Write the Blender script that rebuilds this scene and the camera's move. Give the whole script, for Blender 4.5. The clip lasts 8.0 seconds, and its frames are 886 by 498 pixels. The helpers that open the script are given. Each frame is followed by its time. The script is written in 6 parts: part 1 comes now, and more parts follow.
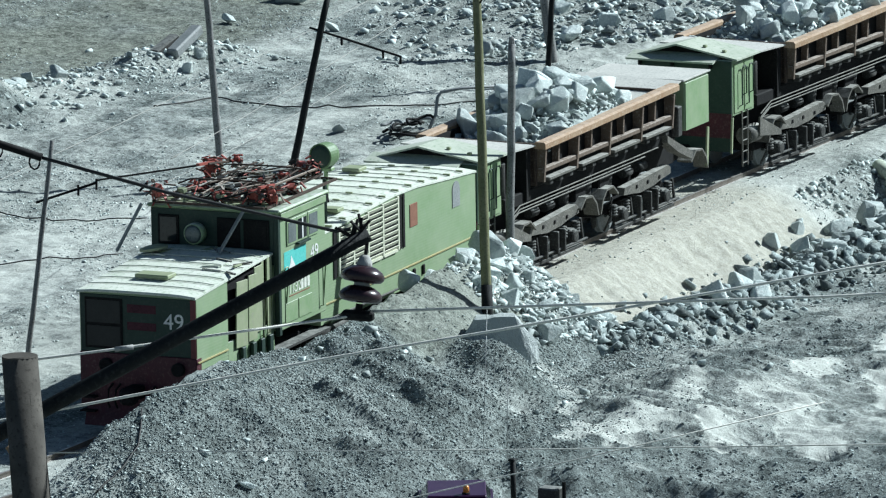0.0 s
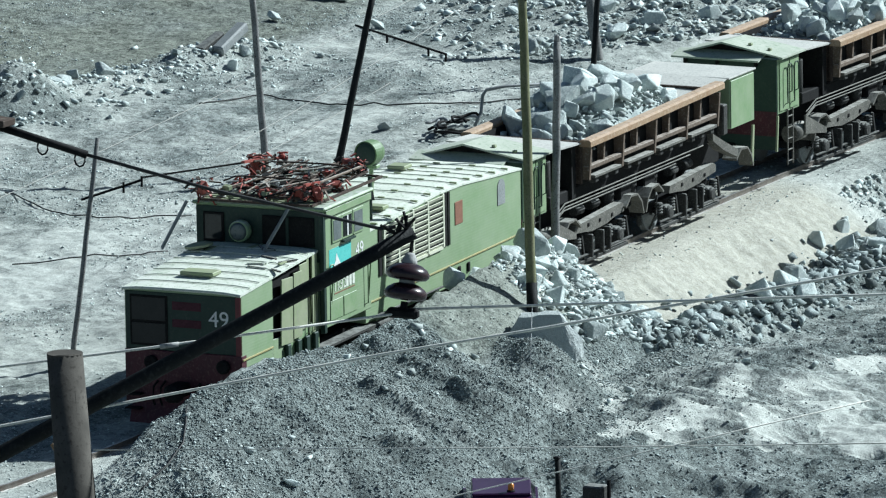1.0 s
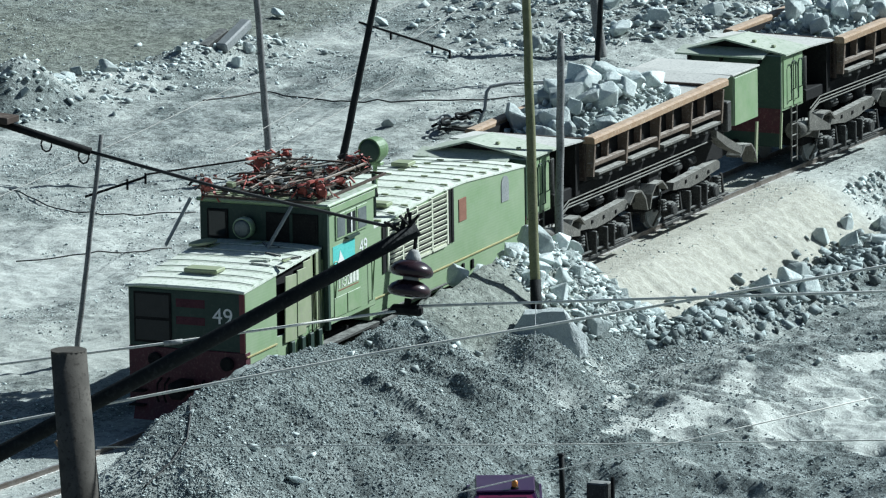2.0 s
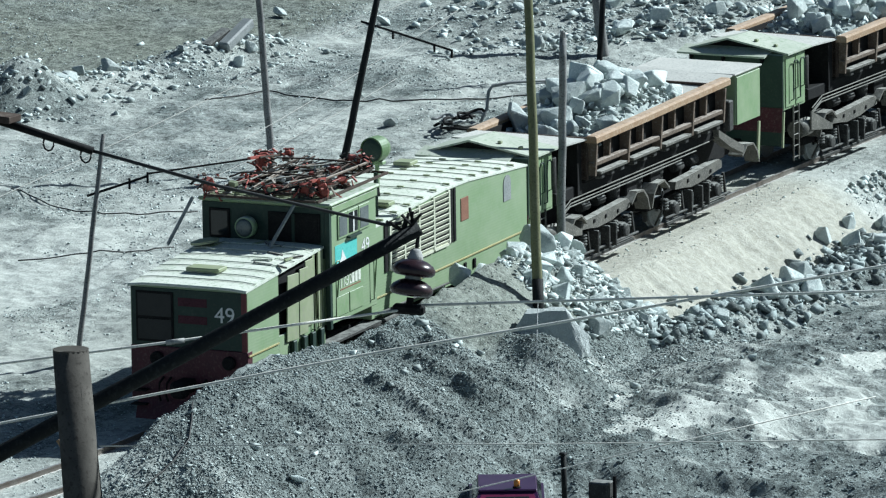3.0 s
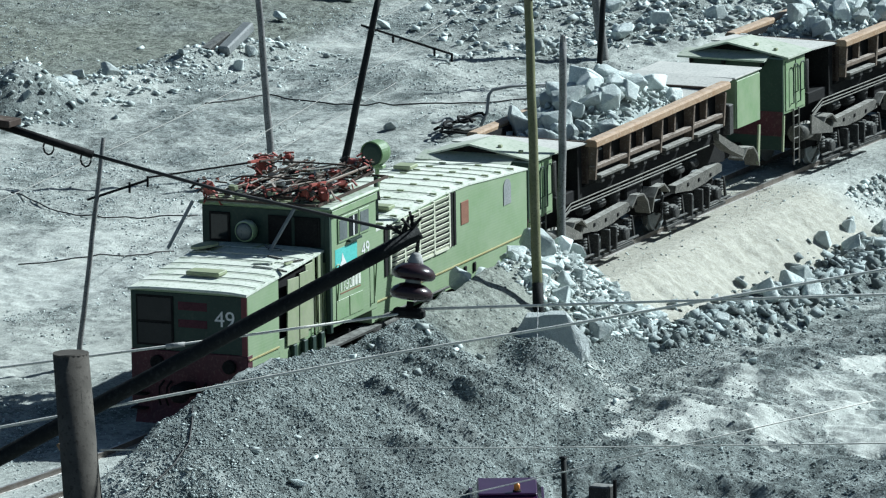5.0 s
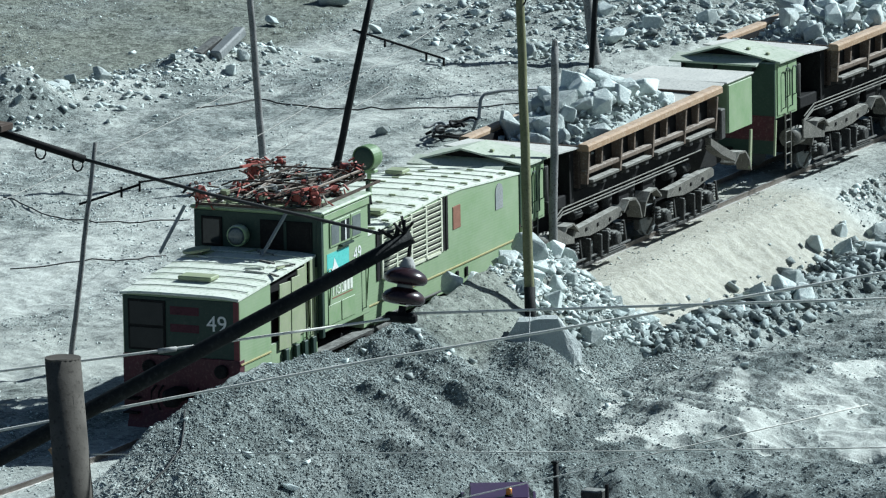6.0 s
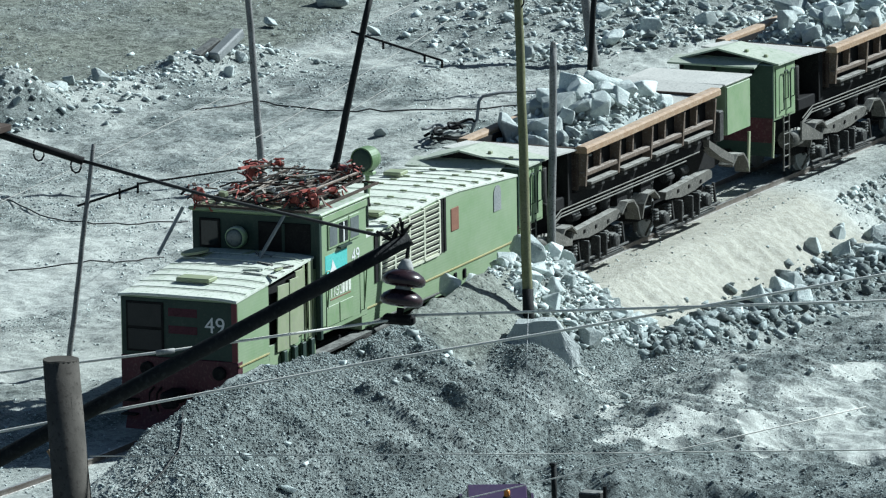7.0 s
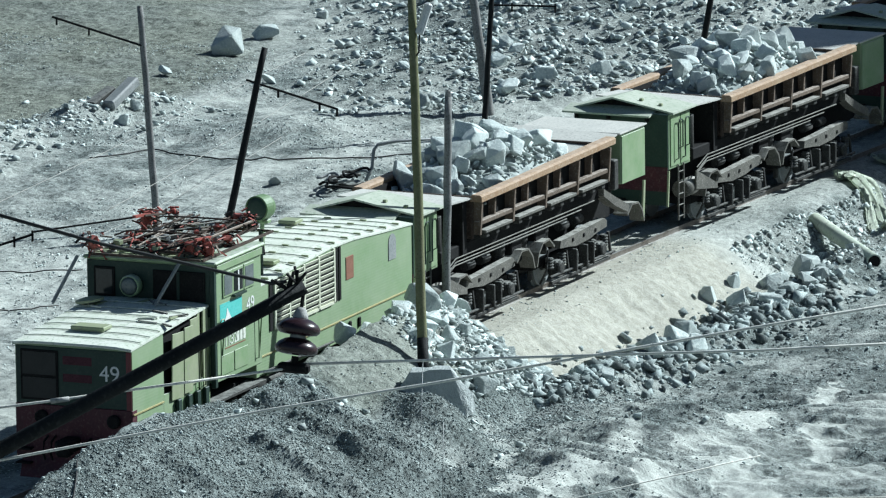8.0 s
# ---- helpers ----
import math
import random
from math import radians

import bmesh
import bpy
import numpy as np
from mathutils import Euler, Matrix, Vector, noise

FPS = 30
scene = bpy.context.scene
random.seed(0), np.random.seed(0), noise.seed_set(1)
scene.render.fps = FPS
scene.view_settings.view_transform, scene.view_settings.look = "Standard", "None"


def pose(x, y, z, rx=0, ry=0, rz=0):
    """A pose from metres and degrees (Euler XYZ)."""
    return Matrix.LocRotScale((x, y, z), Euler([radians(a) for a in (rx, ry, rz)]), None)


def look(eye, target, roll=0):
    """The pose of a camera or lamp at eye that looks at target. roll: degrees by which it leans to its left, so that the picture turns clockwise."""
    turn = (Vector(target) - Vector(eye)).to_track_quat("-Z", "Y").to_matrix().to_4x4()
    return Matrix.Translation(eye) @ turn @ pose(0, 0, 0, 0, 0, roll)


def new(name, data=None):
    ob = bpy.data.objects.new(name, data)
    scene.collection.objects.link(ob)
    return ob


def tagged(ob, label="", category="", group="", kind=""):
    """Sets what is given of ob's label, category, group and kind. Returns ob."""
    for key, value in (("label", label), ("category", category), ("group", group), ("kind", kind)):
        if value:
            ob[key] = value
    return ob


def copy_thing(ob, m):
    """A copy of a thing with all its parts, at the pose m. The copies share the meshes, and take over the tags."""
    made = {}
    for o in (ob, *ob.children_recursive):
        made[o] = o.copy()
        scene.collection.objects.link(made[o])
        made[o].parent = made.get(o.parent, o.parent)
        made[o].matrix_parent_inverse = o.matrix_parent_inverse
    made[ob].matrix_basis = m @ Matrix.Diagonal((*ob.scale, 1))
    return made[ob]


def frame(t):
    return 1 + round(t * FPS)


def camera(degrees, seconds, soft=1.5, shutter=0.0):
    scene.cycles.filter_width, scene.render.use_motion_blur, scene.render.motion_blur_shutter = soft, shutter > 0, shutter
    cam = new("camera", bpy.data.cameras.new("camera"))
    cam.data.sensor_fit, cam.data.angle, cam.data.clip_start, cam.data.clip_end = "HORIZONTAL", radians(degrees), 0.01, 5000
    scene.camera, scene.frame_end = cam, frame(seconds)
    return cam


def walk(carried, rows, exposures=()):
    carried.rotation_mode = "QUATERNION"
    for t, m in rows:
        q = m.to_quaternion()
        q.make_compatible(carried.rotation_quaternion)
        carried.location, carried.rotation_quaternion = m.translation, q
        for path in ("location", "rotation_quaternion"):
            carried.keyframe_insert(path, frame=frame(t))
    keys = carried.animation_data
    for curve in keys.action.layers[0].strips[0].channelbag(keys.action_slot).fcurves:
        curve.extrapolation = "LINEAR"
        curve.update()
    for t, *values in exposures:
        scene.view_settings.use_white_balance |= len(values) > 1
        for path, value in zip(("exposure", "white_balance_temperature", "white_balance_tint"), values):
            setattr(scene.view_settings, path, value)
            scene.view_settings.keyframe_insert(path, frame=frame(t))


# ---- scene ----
EYE = Vector((-172.4, -82.94, 39.94))
cam = camera(6.355, 8.0, soft=1.2)
# seconds, heading, dip and roll in degrees: the camera stands on one spot and turns
TURNS = [
    (0.0, 23.4597, 10.5216, -0.7305), (0.5, 23.6414, 10.5231, -0.7600), (1.0, 23.7893, 10.5340, -0.7150),
    (1.5, 23.8113, 10.5532, -0.7262), (3.0, 23.8327, 10.5610, -0.7200), (3.5, 23.8788, 10.5688, -0.7450),
    (4.0, 23.9039, 10.5679, -0.7338), (4.5, 23.8732, 10.5353, -0.7550), (5.0, 23.8331, 10.5337, -0.7300),
    (6.5, 23.7609, 10.4952, -0.7400), (7.0, 23.7604, 10.4888, -0.6917), (7.5, 23.4329, 10.3589, -0.5995),
    (8.0, 22.9891, 10.1481, -0.5010)]


def aim(heading, dip, roll):
    h, d = radians(heading), radians(dip)
    way = Vector((math.cos(h) * math.cos(d), math.sin(h) * math.cos(d), -math.sin(d)))
    return look(EYE, EYE + way * 100, roll)


walk(cam, [(t, aim(h, d, r)) for t, h, d, r in TURNS], exposures=[(0.0, 0.55, 5560, 1), (8.0, 0.55, 5560, 1)])

# ---- light ----
SUN_AZ, SUN_EL = radians(-39), radians(37)
world = bpy.data.worlds.new("world")
scene.world = world
world.use_nodes = True
wn = world.node_tree
sky = wn.nodes.new("ShaderNodeTexSky")
sky.sky_type = 'NISHITA'
sky.sun_disc = False
sky.sun_elevation = SUN_EL
sky.sun_rotation = radians(90) - SUN_AZ
wn.nodes["Background"].inputs["Strength"].default_value = 0.033
wn.links.new(sky.outputs[0], wn.nodes["Background"].inputs["Color"])
sun = new("sun", bpy.data.lights.new("sun", 'SUN'))
sun.data.energy = 5.3
sun.data.angle = radians(0.5)
sun.data.color = (1.0, 0.965, 0.9)
to_sun = Vector((math.cos(SUN_AZ) * math.cos(SUN_EL), math.sin(SUN_AZ) * math.cos(SUN_EL), math.sin(SUN_EL)))
sun.matrix_world = look((0, 0, 60), Vector((0, 0, 60)) - to_sun)


# ---- materials ----
def material(name, colour, second, rough=0.8, metal=0.0, scale=3.0, fine=30.0, bump=0.3, amount=0.6, third=None, dust=None, ridge=0.0, island=0.0, bumpsize=0.02, piece=0.0):
    """Two colours mixed by coarse noise, a third as fine specks, dust on faces that look up, relief at two sizes."""
    m = bpy.data.materials.new(name)
    m.use_nodes = True
    t, b = m.node_tree, m.node_tree.nodes["Principled BSDF"]
    L = t.links.new
    co = t.nodes.new("ShaderNodeTexCoord")
    geo = t.nodes.new("ShaderNodeNewGeometry")
    where = geo.outputs["Position"]

    def noisy(size, detail, lo, hi):
        n = t.nodes.new("ShaderNodeTexNoise")
        n.inputs["Scale"].default_value, n.inputs["Detail"].default_value = size, detail
        n.inputs["Roughness"].default_value = 0.65
        L(where, n.inputs["Vector"])
        r = t.nodes.new("ShaderNodeMapRange")
        r.inputs["From Min"].default_value, r.inputs["From Max"].default_value = lo, hi
        L(n.outputs[0], r.inputs["Value"])
        return n, r.outputs[0]

    def mix(fac, a, c, kind='MIX'):
        x = t.nodes.new("ShaderNodeMix")
        x.data_type, x.blend_type = 'RGBA', kind
        for s, v in ((0, fac), (6, a), (7, c)):
            if hasattr(v, "links"):
                L(v, x.inputs[s])
            else:
                x.inputs[s].default_value = v if s == 0 else (*v, 1)
        return x.outputs[2]

    n1, f1 = noisy(scale, 6, 0.5 - 0.25 * amount, 0.5 + 0.25 * amount)
    out = mix(f1, colour, second)
    n2, f2 = noisy(fine, 4, 0.52, 0.68)
    out = mix(f2, out, third if third else tuple(0.6 * (a + b2) / 2 for a, b2 in zip(colour, second)))
    if island or piece:
        src = geo.outputs["Random Per Island"]
        if piece:
            src = t.nodes.new("ShaderNodeObjectInfo").outputs["Random"]
        r = t.nodes.new("ShaderNodeMapRange")
        r.inputs["To Min"].default_value, r.inputs["To Max"].default_value = 1 - (island or piece), 1 + (island or piece)
        L(src, r.inputs["Value"])
        h = t.nodes.new("ShaderNodeHueSaturation")
        L(r.outputs[0], h.inputs["Value"])
        L(out, h.inputs["Color"])
        out = h.outputs[0]
    if dust:
        sep = t.nodes.new("ShaderNodeSeparateXYZ")
        L(geo.outputs["Normal"], sep.inputs[0])
        n3, f3 = noisy(5.0, 5, 0.3, 0.6)
        r = t.nodes.new("ShaderNodeMapRange")
        r.inputs["From Min"].default_value, r.inputs["From Max"].default_value = 0.35, 0.85
        r.inputs["To Max"].default_value = 0.9
        L(sep.outputs[2], r.inputs["Value"])
        mm = t.nodes.new("ShaderNodeMath")
        mm.operation = 'MULTIPLY'
        L(r.outputs[0], mm.inputs[0])
        L(f3, mm.inputs[1])
        out = mix(mm.outputs[0], out, dust)
    L(out, b.inputs["Base Color"])
    b.inputs["Roughness"].default_value, b.inputs["Metallic"].default_value = rough, metal
    b.inputs["Specular IOR Level"].default_value = 0.15 if rough >= 0.7 else 0.4
    if bump:
        add = t.nodes.new("ShaderNodeMath")
        add.operation = 'ADD'
        L(n1.outputs[0], add.inputs[0])
        L(n2.outputs[0], add.inputs[1])
        height = add.outputs[0]
        if ridge:
            w = t.nodes.new("ShaderNodeTexWave")
            w.bands_direction = 'Z'
            w.inputs["Scale"].default_value = ridge
            w.inputs["Distortion"].default_value = 0.3
            L(where, w.inputs["Vector"])
            a2 = t.nodes.new("ShaderNodeMath")
            a2.operation = 'ADD'
            L(height, a2.inputs[0])
            L(w.outputs[1], a2.inputs[1])
            height = a2.outputs[0]
        bp = t.nodes.new("ShaderNodeBump")
        bp.inputs["Strength"].default_value, bp.inputs["Distance"].default_value = bump, bumpsize
        L(height, bp.inputs["Height"])
        L(bp.outputs[0], b.inputs["Normal"])
    return m


DUST = (0.48, 0.50, 0.46)


def ground_material():
    """Crushed rock: cells of stones in coarse stretches, pale packed fines where the sheet's own layer says so."""
    m = bpy.data.materials.new("gravel_ground")
    m.use_nodes = True
    t, b = m.node_tree, m.node_tree.nodes["Principled BSDF"]
    L = t.links.new
    where = t.nodes.new("ShaderNodeNewGeometry").outputs["Position"]

    def node(kind, **values):
        n = t.nodes.new(kind)
        for k, v in values.items():
            n.inputs[k].default_value = v
        return n

    def mix(fac, a, c, kind='MIX'):
        x = t.nodes.new("ShaderNodeMix")
        x.data_type, x.blend_type = 'RGBA', kind
        for s, v in ((0, fac), (6, a), (7, c)):
            if hasattr(v, "links"):
                L(v, x.inputs[s])
            else:
                x.inputs[s].default_value = v if s == 0 else (*v, 1)
        return x.outputs[2]

    def ranged(v, lo, hi, a=0.0, c=1.0):
        r = node("ShaderNodeMapRange", **{"From Min": lo, "From Max": hi, "To Min": a, "To Max": c})
        L(v, r.inputs["Value"])
        return r.outputs[0]

    big = node("ShaderNodeTexNoise", Scale=0.55, Detail=7.0, Roughness=0.65)
    mid = node("ShaderNodeTexNoise", Scale=4.0, Detail=6.0, Roughness=0.7)
    cells = node("ShaderNodeTexVoronoi", Scale=7.0)
    small = node("ShaderNodeTexVoronoi", Scale=24.0)
    for n in (big, mid, cells, small):
        L(where, n.inputs["Vector"])
    layer = t.nodes.new("ShaderNodeAttribute")
    layer.attribute_name = "fines"
    pale = ranged(big.outputs[0], 0.38, 0.62, -0.2, 0.2)
    add = t.nodes.new("ShaderNodeMath")
    add.operation, add.use_clamp = 'ADD', True
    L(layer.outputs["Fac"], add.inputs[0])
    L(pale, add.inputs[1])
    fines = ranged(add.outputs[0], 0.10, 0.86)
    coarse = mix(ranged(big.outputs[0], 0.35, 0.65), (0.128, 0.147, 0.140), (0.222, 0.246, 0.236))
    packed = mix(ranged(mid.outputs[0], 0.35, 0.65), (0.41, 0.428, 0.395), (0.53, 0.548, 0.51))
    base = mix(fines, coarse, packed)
    base = mix(ranged(layer.outputs["Fac"], 1.0, 1.5), base, mix(ranged(mid.outputs[0], 0.35, 0.65), (0.36, 0.352, 0.297), (0.455, 0.447, 0.39)))
    soil = t.nodes.new("ShaderNodeAttribute")
    soil.attribute_name = "earth"
    base = mix(soil.outputs["Fac"], base, mix(ranged(mid.outputs[0], 0.35, 0.65), (0.14, 0.155, 0.128), (0.215, 0.228, 0.196)))
    tone = t.nodes.new("ShaderNodeSeparateColor")
    L(cells.outputs["Color"], tone.inputs[0])
    tone2 = t.nodes.new("ShaderNodeSeparateColor")
    L(small.outputs["Color"], tone2.inputs[0])
    both = t.nodes.new("ShaderNodeMath")
    both.operation = 'ADD'
    L(tone.outputs[0], both.inputs[0])
    L(tone2.outputs[1], both.inputs[1])
    grain = ranged(both.outputs[0], 0.25, 1.75, 0.45, 1.6)
    soft = t.nodes.new("ShaderNodeMix")
    L(fines, soft.inputs[0])
    L(grain, soft.inputs[2])
    speck = ranged(both.outputs[0], 0.2, 1.8, 0.84, 1.13)
    L(speck, soft.inputs[3])
    h = t.nodes.new("ShaderNodeHueSaturation")
    L(soft.outputs[0], h.inputs["Value"])
    L(base, h.inputs["Color"])
    L(h.outputs[0], b.inputs["Base Color"])
    b.inputs["Roughness"].default_value = 0.95
    b.inputs["Specular IOR Level"].default_value = 0.15
    hgt = t.nodes.new("ShaderNodeMath")
    hgt.operation = 'ADD'
    L(tone2.outputs[1], hgt.inputs[0])
    L(mid.outputs[0], hgt.inputs[1])
    weak = t.nodes.new("ShaderNodeMath")
    weak.operation = 'MULTIPLY'
    L(hgt.outputs[0], weak.inputs[0])
    L(ranged(fines, 0.0, 1.0, 1.0, 0.5), weak.inputs[1])
    bp = node("ShaderNodeBump", Strength=1.0, Distance=0.08)
    L(weak.outputs[0], bp.inputs["Height"])
    L(bp.outputs[0], b.inputs["Normal"])
    return m


M_GROUND = ground_material()
M_ROCK = material("broken_rock", (0.54, 0.59, 0.57), (0.36, 0.41, 0.40), 0.9, scale=2.2, fine=14, bump=0.7, third=(0.62, 0.64, 0.61), bumpsize=0.05, piece=0.3)
M_BOULDER = material("boulder_rock", (0.45, 0.48, 0.468), (0.35, 0.38, 0.375), 0.9, scale=1.6, fine=14, bump=0.8, third=(0.38, 0.40, 0.39), bumpsize=0.06)
M_STONES = material("stones", (0.52, 0.57, 0.55), (0.33, 0.375, 0.365), 0.9, scale=2.2, fine=20, bump=0.5, third=(0.52, 0.55, 0.53), island=0.45)
M_GREEN = material("green_paint", (0.195, 0.285, 0.15), (0.28, 0.345, 0.225), 0.5, scale=0.9, fine=7, bump=0.11, third=(0.24, 0.31, 0.20), dust=DUST, ridge=4.2, bumpsize=0.01, amount=0.9)
M_GREEN_FLAT = material("green_panel", (0.185, 0.28, 0.14), (0.26, 0.33, 0.20), 0.55, scale=1.6, fine=12, bump=0.1, third=(0.24, 0.30, 0.20), dust=DUST)
M_DRUM = material("drum_green_paint", (0.085, 0.155, 0.06), (0.13, 0.20, 0.095), 0.5, scale=2, fine=12, bump=0.1, third=(0.17, 0.22, 0.13))
# dark green of fittings, also green with shade put in for end faces
M_DARK_SHADEGREEN = material("dark_and_shaded_green", (0.011, 0.030, 0.023), (0.020, 0.043, 0.032), 0.6, scale=1.5, fine=14, bump=0.1, third=(0.032, 0.048, 0.038))
M_OLIVE = material("olive_panel", (0.23, 0.275, 0.155), (0.29, 0.315, 0.205), 0.6, scale=2, fine=10, bump=0.1, third=(0.25, 0.26, 0.19))
M_ROOF = material("dusty_roof", (0.53, 0.565, 0.48), (0.66, 0.67, 0.61), 0.85, scale=1.1, fine=9, bump=0.15, third=(0.36, 0.42, 0.32), amount=0.8)
M_CABROOF = material("dusty_green_roof", (0.37, 0.41, 0.33), (0.48, 0.50, 0.43), 0.8, scale=1.3, fine=9, bump=0.2, third=(0.27, 0.33, 0.24), amount=0.8)
M_DUSTSHEET = material("dust_covered_sheet", (0.44, 0.44, 0.41), (0.54, 0.53, 0.49), 0.9, scale=1.4, fine=12, bump=0.4, third=(0.33, 0.33, 0.31), amount=0.8, bumpsize=0.03)
M_RED = material("dark_red_paint", (0.068, 0.012, 0.022), (0.045, 0.010, 0.018), 0.6, scale=2, fine=14, bump=0.1, third=(0.10, 0.05, 0.05))
M_BRIGHTRED = material("red_oxide", (0.36, 0.075, 0.055), (0.22, 0.055, 0.042), 0.6, scale=5, fine=30, bump=0.2, third=(0.20, 0.11, 0.09))
# black of dark steel, also used for shade painted into recesses
M_BLACK = material("black_and_shade", (0.007, 0.007, 0.008), (0.014, 0.014, 0.014), 0.8, scale=3, fine=20, bump=0.2, third=(0.022, 0.022, 0.021))
M_FRAME = material("dusty_frame_steel", (0.03, 0.03, 0.029), (0.06, 0.06, 0.057), 0.8, scale=3, fine=20, bump=0.3, third=(0.10, 0.10, 0.095), dust=(0.26, 0.265, 0.25))
M_TAN = material("tan_bogie_steel", (0.14, 0.135, 0.118), (0.085, 0.083, 0.075), 0.8, scale=2, fine=18, bump=0.3, third=(0.22, 0.21, 0.19), dust=(0.40, 0.40, 0.37))
M_RUST = material("rusty_steel", (0.34, 0.25, 0.165), (0.27, 0.175, 0.105), 0.85, scale=1.6, fine=16, bump=0.4, third=(0.42, 0.33, 0.25), dust=(0.46, 0.36, 0.28))
M_DARKRUST = material("dark_rust", (0.075, 0.055, 0.045), (0.045, 0.035, 0.03), 0.85, scale=2, fine=16, bump=0.3, third=(0.12, 0.10, 0.085))
M_RIB = material("dusty_rust_rib", (0.15, 0.115, 0.09), (0.10, 0.078, 0.062), 0.85, scale=2, fine=16, bump=0.3, third=(0.22, 0.19, 0.16), dust=(0.40, 0.36, 0.32))
M_CREAM = material("cream_louvre", (0.62, 0.62, 0.50), (0.52, 0.54, 0.42), 0.6, scale=2, fine=15, bump=0.1, third=(0.42, 0.44, 0.34))
M_YELLOW = material("ochre_line", (0.36, 0.31, 0.13), (0.28, 0.27, 0.13), 0.6, scale=2, fine=14, bump=0.1)
M_DARKSTONES = material("dark_gravel", (0.275, 0.314, 0.310), (0.155, 0.180, 0.177), 0.9, scale=2.2, fine=20, bump=0.5, third=(0.40, 0.44, 0.43), island=0.6)
M_GREY = material("grey_metal", (0.20, 0.22, 0.22), (0.28, 0.29, 0.29), 0.6, scale=3, fine=20, bump=0.1)
M_BROWN = material("brown_board", (0.20, 0.10, 0.07), (0.25, 0.13, 0.09), 0.8, scale=4, fine=25, bump=0.1)
M_WHITE = material("white_paint", (0.72, 0.72, 0.70), (0.62, 0.63, 0.62), 0.6, scale=5, fine=25, bump=0.05)
M_TEAL = material("teal_paint", (0.10, 0.46, 0.42), (0.14, 0.50, 0.46), 0.6, scale=4, fine=25, bump=0.05)
M_MAROON = material("maroon_paint", (0.15, 0.035, 0.04), (0.12, 0.03, 0.035), 0.6, scale=4, fine=25, bump=0.05)
M_WOOD = material("weathered_pole_wood", (0.17, 0.175, 0.17), (0.25, 0.25, 0.245), 0.9, scale=2.5, fine=22, bump=0.5, third=(0.07, 0.06, 0.05), bumpsize=0.02)
M_WOODGREEN = material("green_stained_pole_wood", (0.15, 0.16, 0.085), (0.20, 0.20, 0.12), 0.9, scale=2.5, fine=22, bump=0.5, third=(0.10, 0.10, 0.06))
M_TAR = material("tarred_wood", (0.008, 0.0095, 0.010), (0.015, 0.0165, 0.017), 0.7, scale=3, fine=30, bump=0.4, third=(0.026, 0.028, 0.028))
M_NEARPOST = material("dark_weathered_post", (0.060, 0.055, 0.048), (0.105, 0.096, 0.084), 0.9, scale=5, fine=40, bump=0.25, third=(0.045, 0.04, 0.035), bumpsize=0.006)
M_GLAZE = material("brown_porcelain", (0.020, 0.010, 0.013), (0.030, 0.015, 0.019), 0.27, scale=8, fine=40, bump=0.02)
M_CAP = material("cement_cap", (0.42, 0.42, 0.40), (0.32, 0.32, 0.31), 0.8, scale=9, fine=50, bump=0.2)
M_PANE = material("dusty_dark_pane", (0.006, 0.008, 0.009), (0.012, 0.014, 0.015), 0.55, scale=2, fine=20, bump=0.0)
M_FADED = material("faded_maroon_paint", (0.055, 0.022, 0.030), (0.08, 0.03, 0.04), 0.7, scale=3, fine=20, bump=0.05)
M_FARWIRE = material("dull_pale_wire", (0.40, 0.39, 0.35), (0.32, 0.31, 0.29), 0.5, metal=0.3, scale=9, fine=60, bump=0.0)
M_WIRE = material("pale_wire", (0.78, 0.76, 0.68), (0.66, 0.65, 0.60), 0.55, metal=0.0, scale=9, fine=60, bump=0.0)
M_DULLWIRE = material("grey_wire", (0.26, 0.27, 0.27), (0.32, 0.33, 0.33), 0.5, metal=0.3, scale=9, fine=60, bump=0.0)
M_CABLE = material("black_cable", (0.02, 0.02, 0.02), (0.03, 0.03, 0.03), 0.6, scale=9, fine=60, bump=0.1)
M_RAIL = material("worn_rail", (0.16, 0.13, 0.11), (0.24, 0.22, 0.20), 0.45, metal=0.5, scale=3, fine=20, bump=0.1, dust=(0.42, 0.43, 0.42))
M_SLEEPER = material("dusty_sleeper", (0.14, 0.12, 0.10), (0.20, 0.18, 0.16), 0.9, scale=3, fine=20, bump=0.4, dust=(0.32, 0.33, 0.31))
M_PURPLE = material("purple_car_paint", (0.03, 0.008, 0.042), (0.04, 0.011, 0.055), 0.3, scale=2, fine=20, bump=0.0)
M_CRIMSON = material("crimson_car_paint", (0.12, 0.015, 0.05), (0.14, 0.02, 0.06), 0.3, scale=2, fine=20, bump=0.0)
M_AMBER = material("amber_plastic", (0.55, 0.20, 0.04), (0.6, 0.25, 0.05), 0.3, scale=3, fine=20, bump=0.0)
M_GLASS = material("dark_window_glass", (0.012, 0.016, 0.018), (0.02, 0.024, 0.026), 0.08, scale=2, fine=20, bump=0.0)
M_DUSTYGLASS = material("dusty_window_glass", (0.10, 0.12, 0.12), (0.16, 0.18, 0.18), 0.25, scale=2, fine=20, bump=0.0)
M_SHEET = material("pale_cloth_sheet", (0.60, 0.64, 0.55), (0.50, 0.56, 0.45), 0.85, scale=1.5, fine=8, bump=0.3)


# ---- building helpers ----
def part(name, bm, mat, parent, label="", smooth=False):
    me = bpy.data.meshes.new(name)
    bm.normal_update()
    bm.to_mesh(me)
    bm.free()
    me.materials.append(mat)
    if smooth:
        me.polygons.foreach_set("use_smooth", [len(f.vertices) <= 4 for f in me.polygons])
    ob = new(name, me)
    ob.parent = parent
    if label:
        ob["label"] = label
    return ob


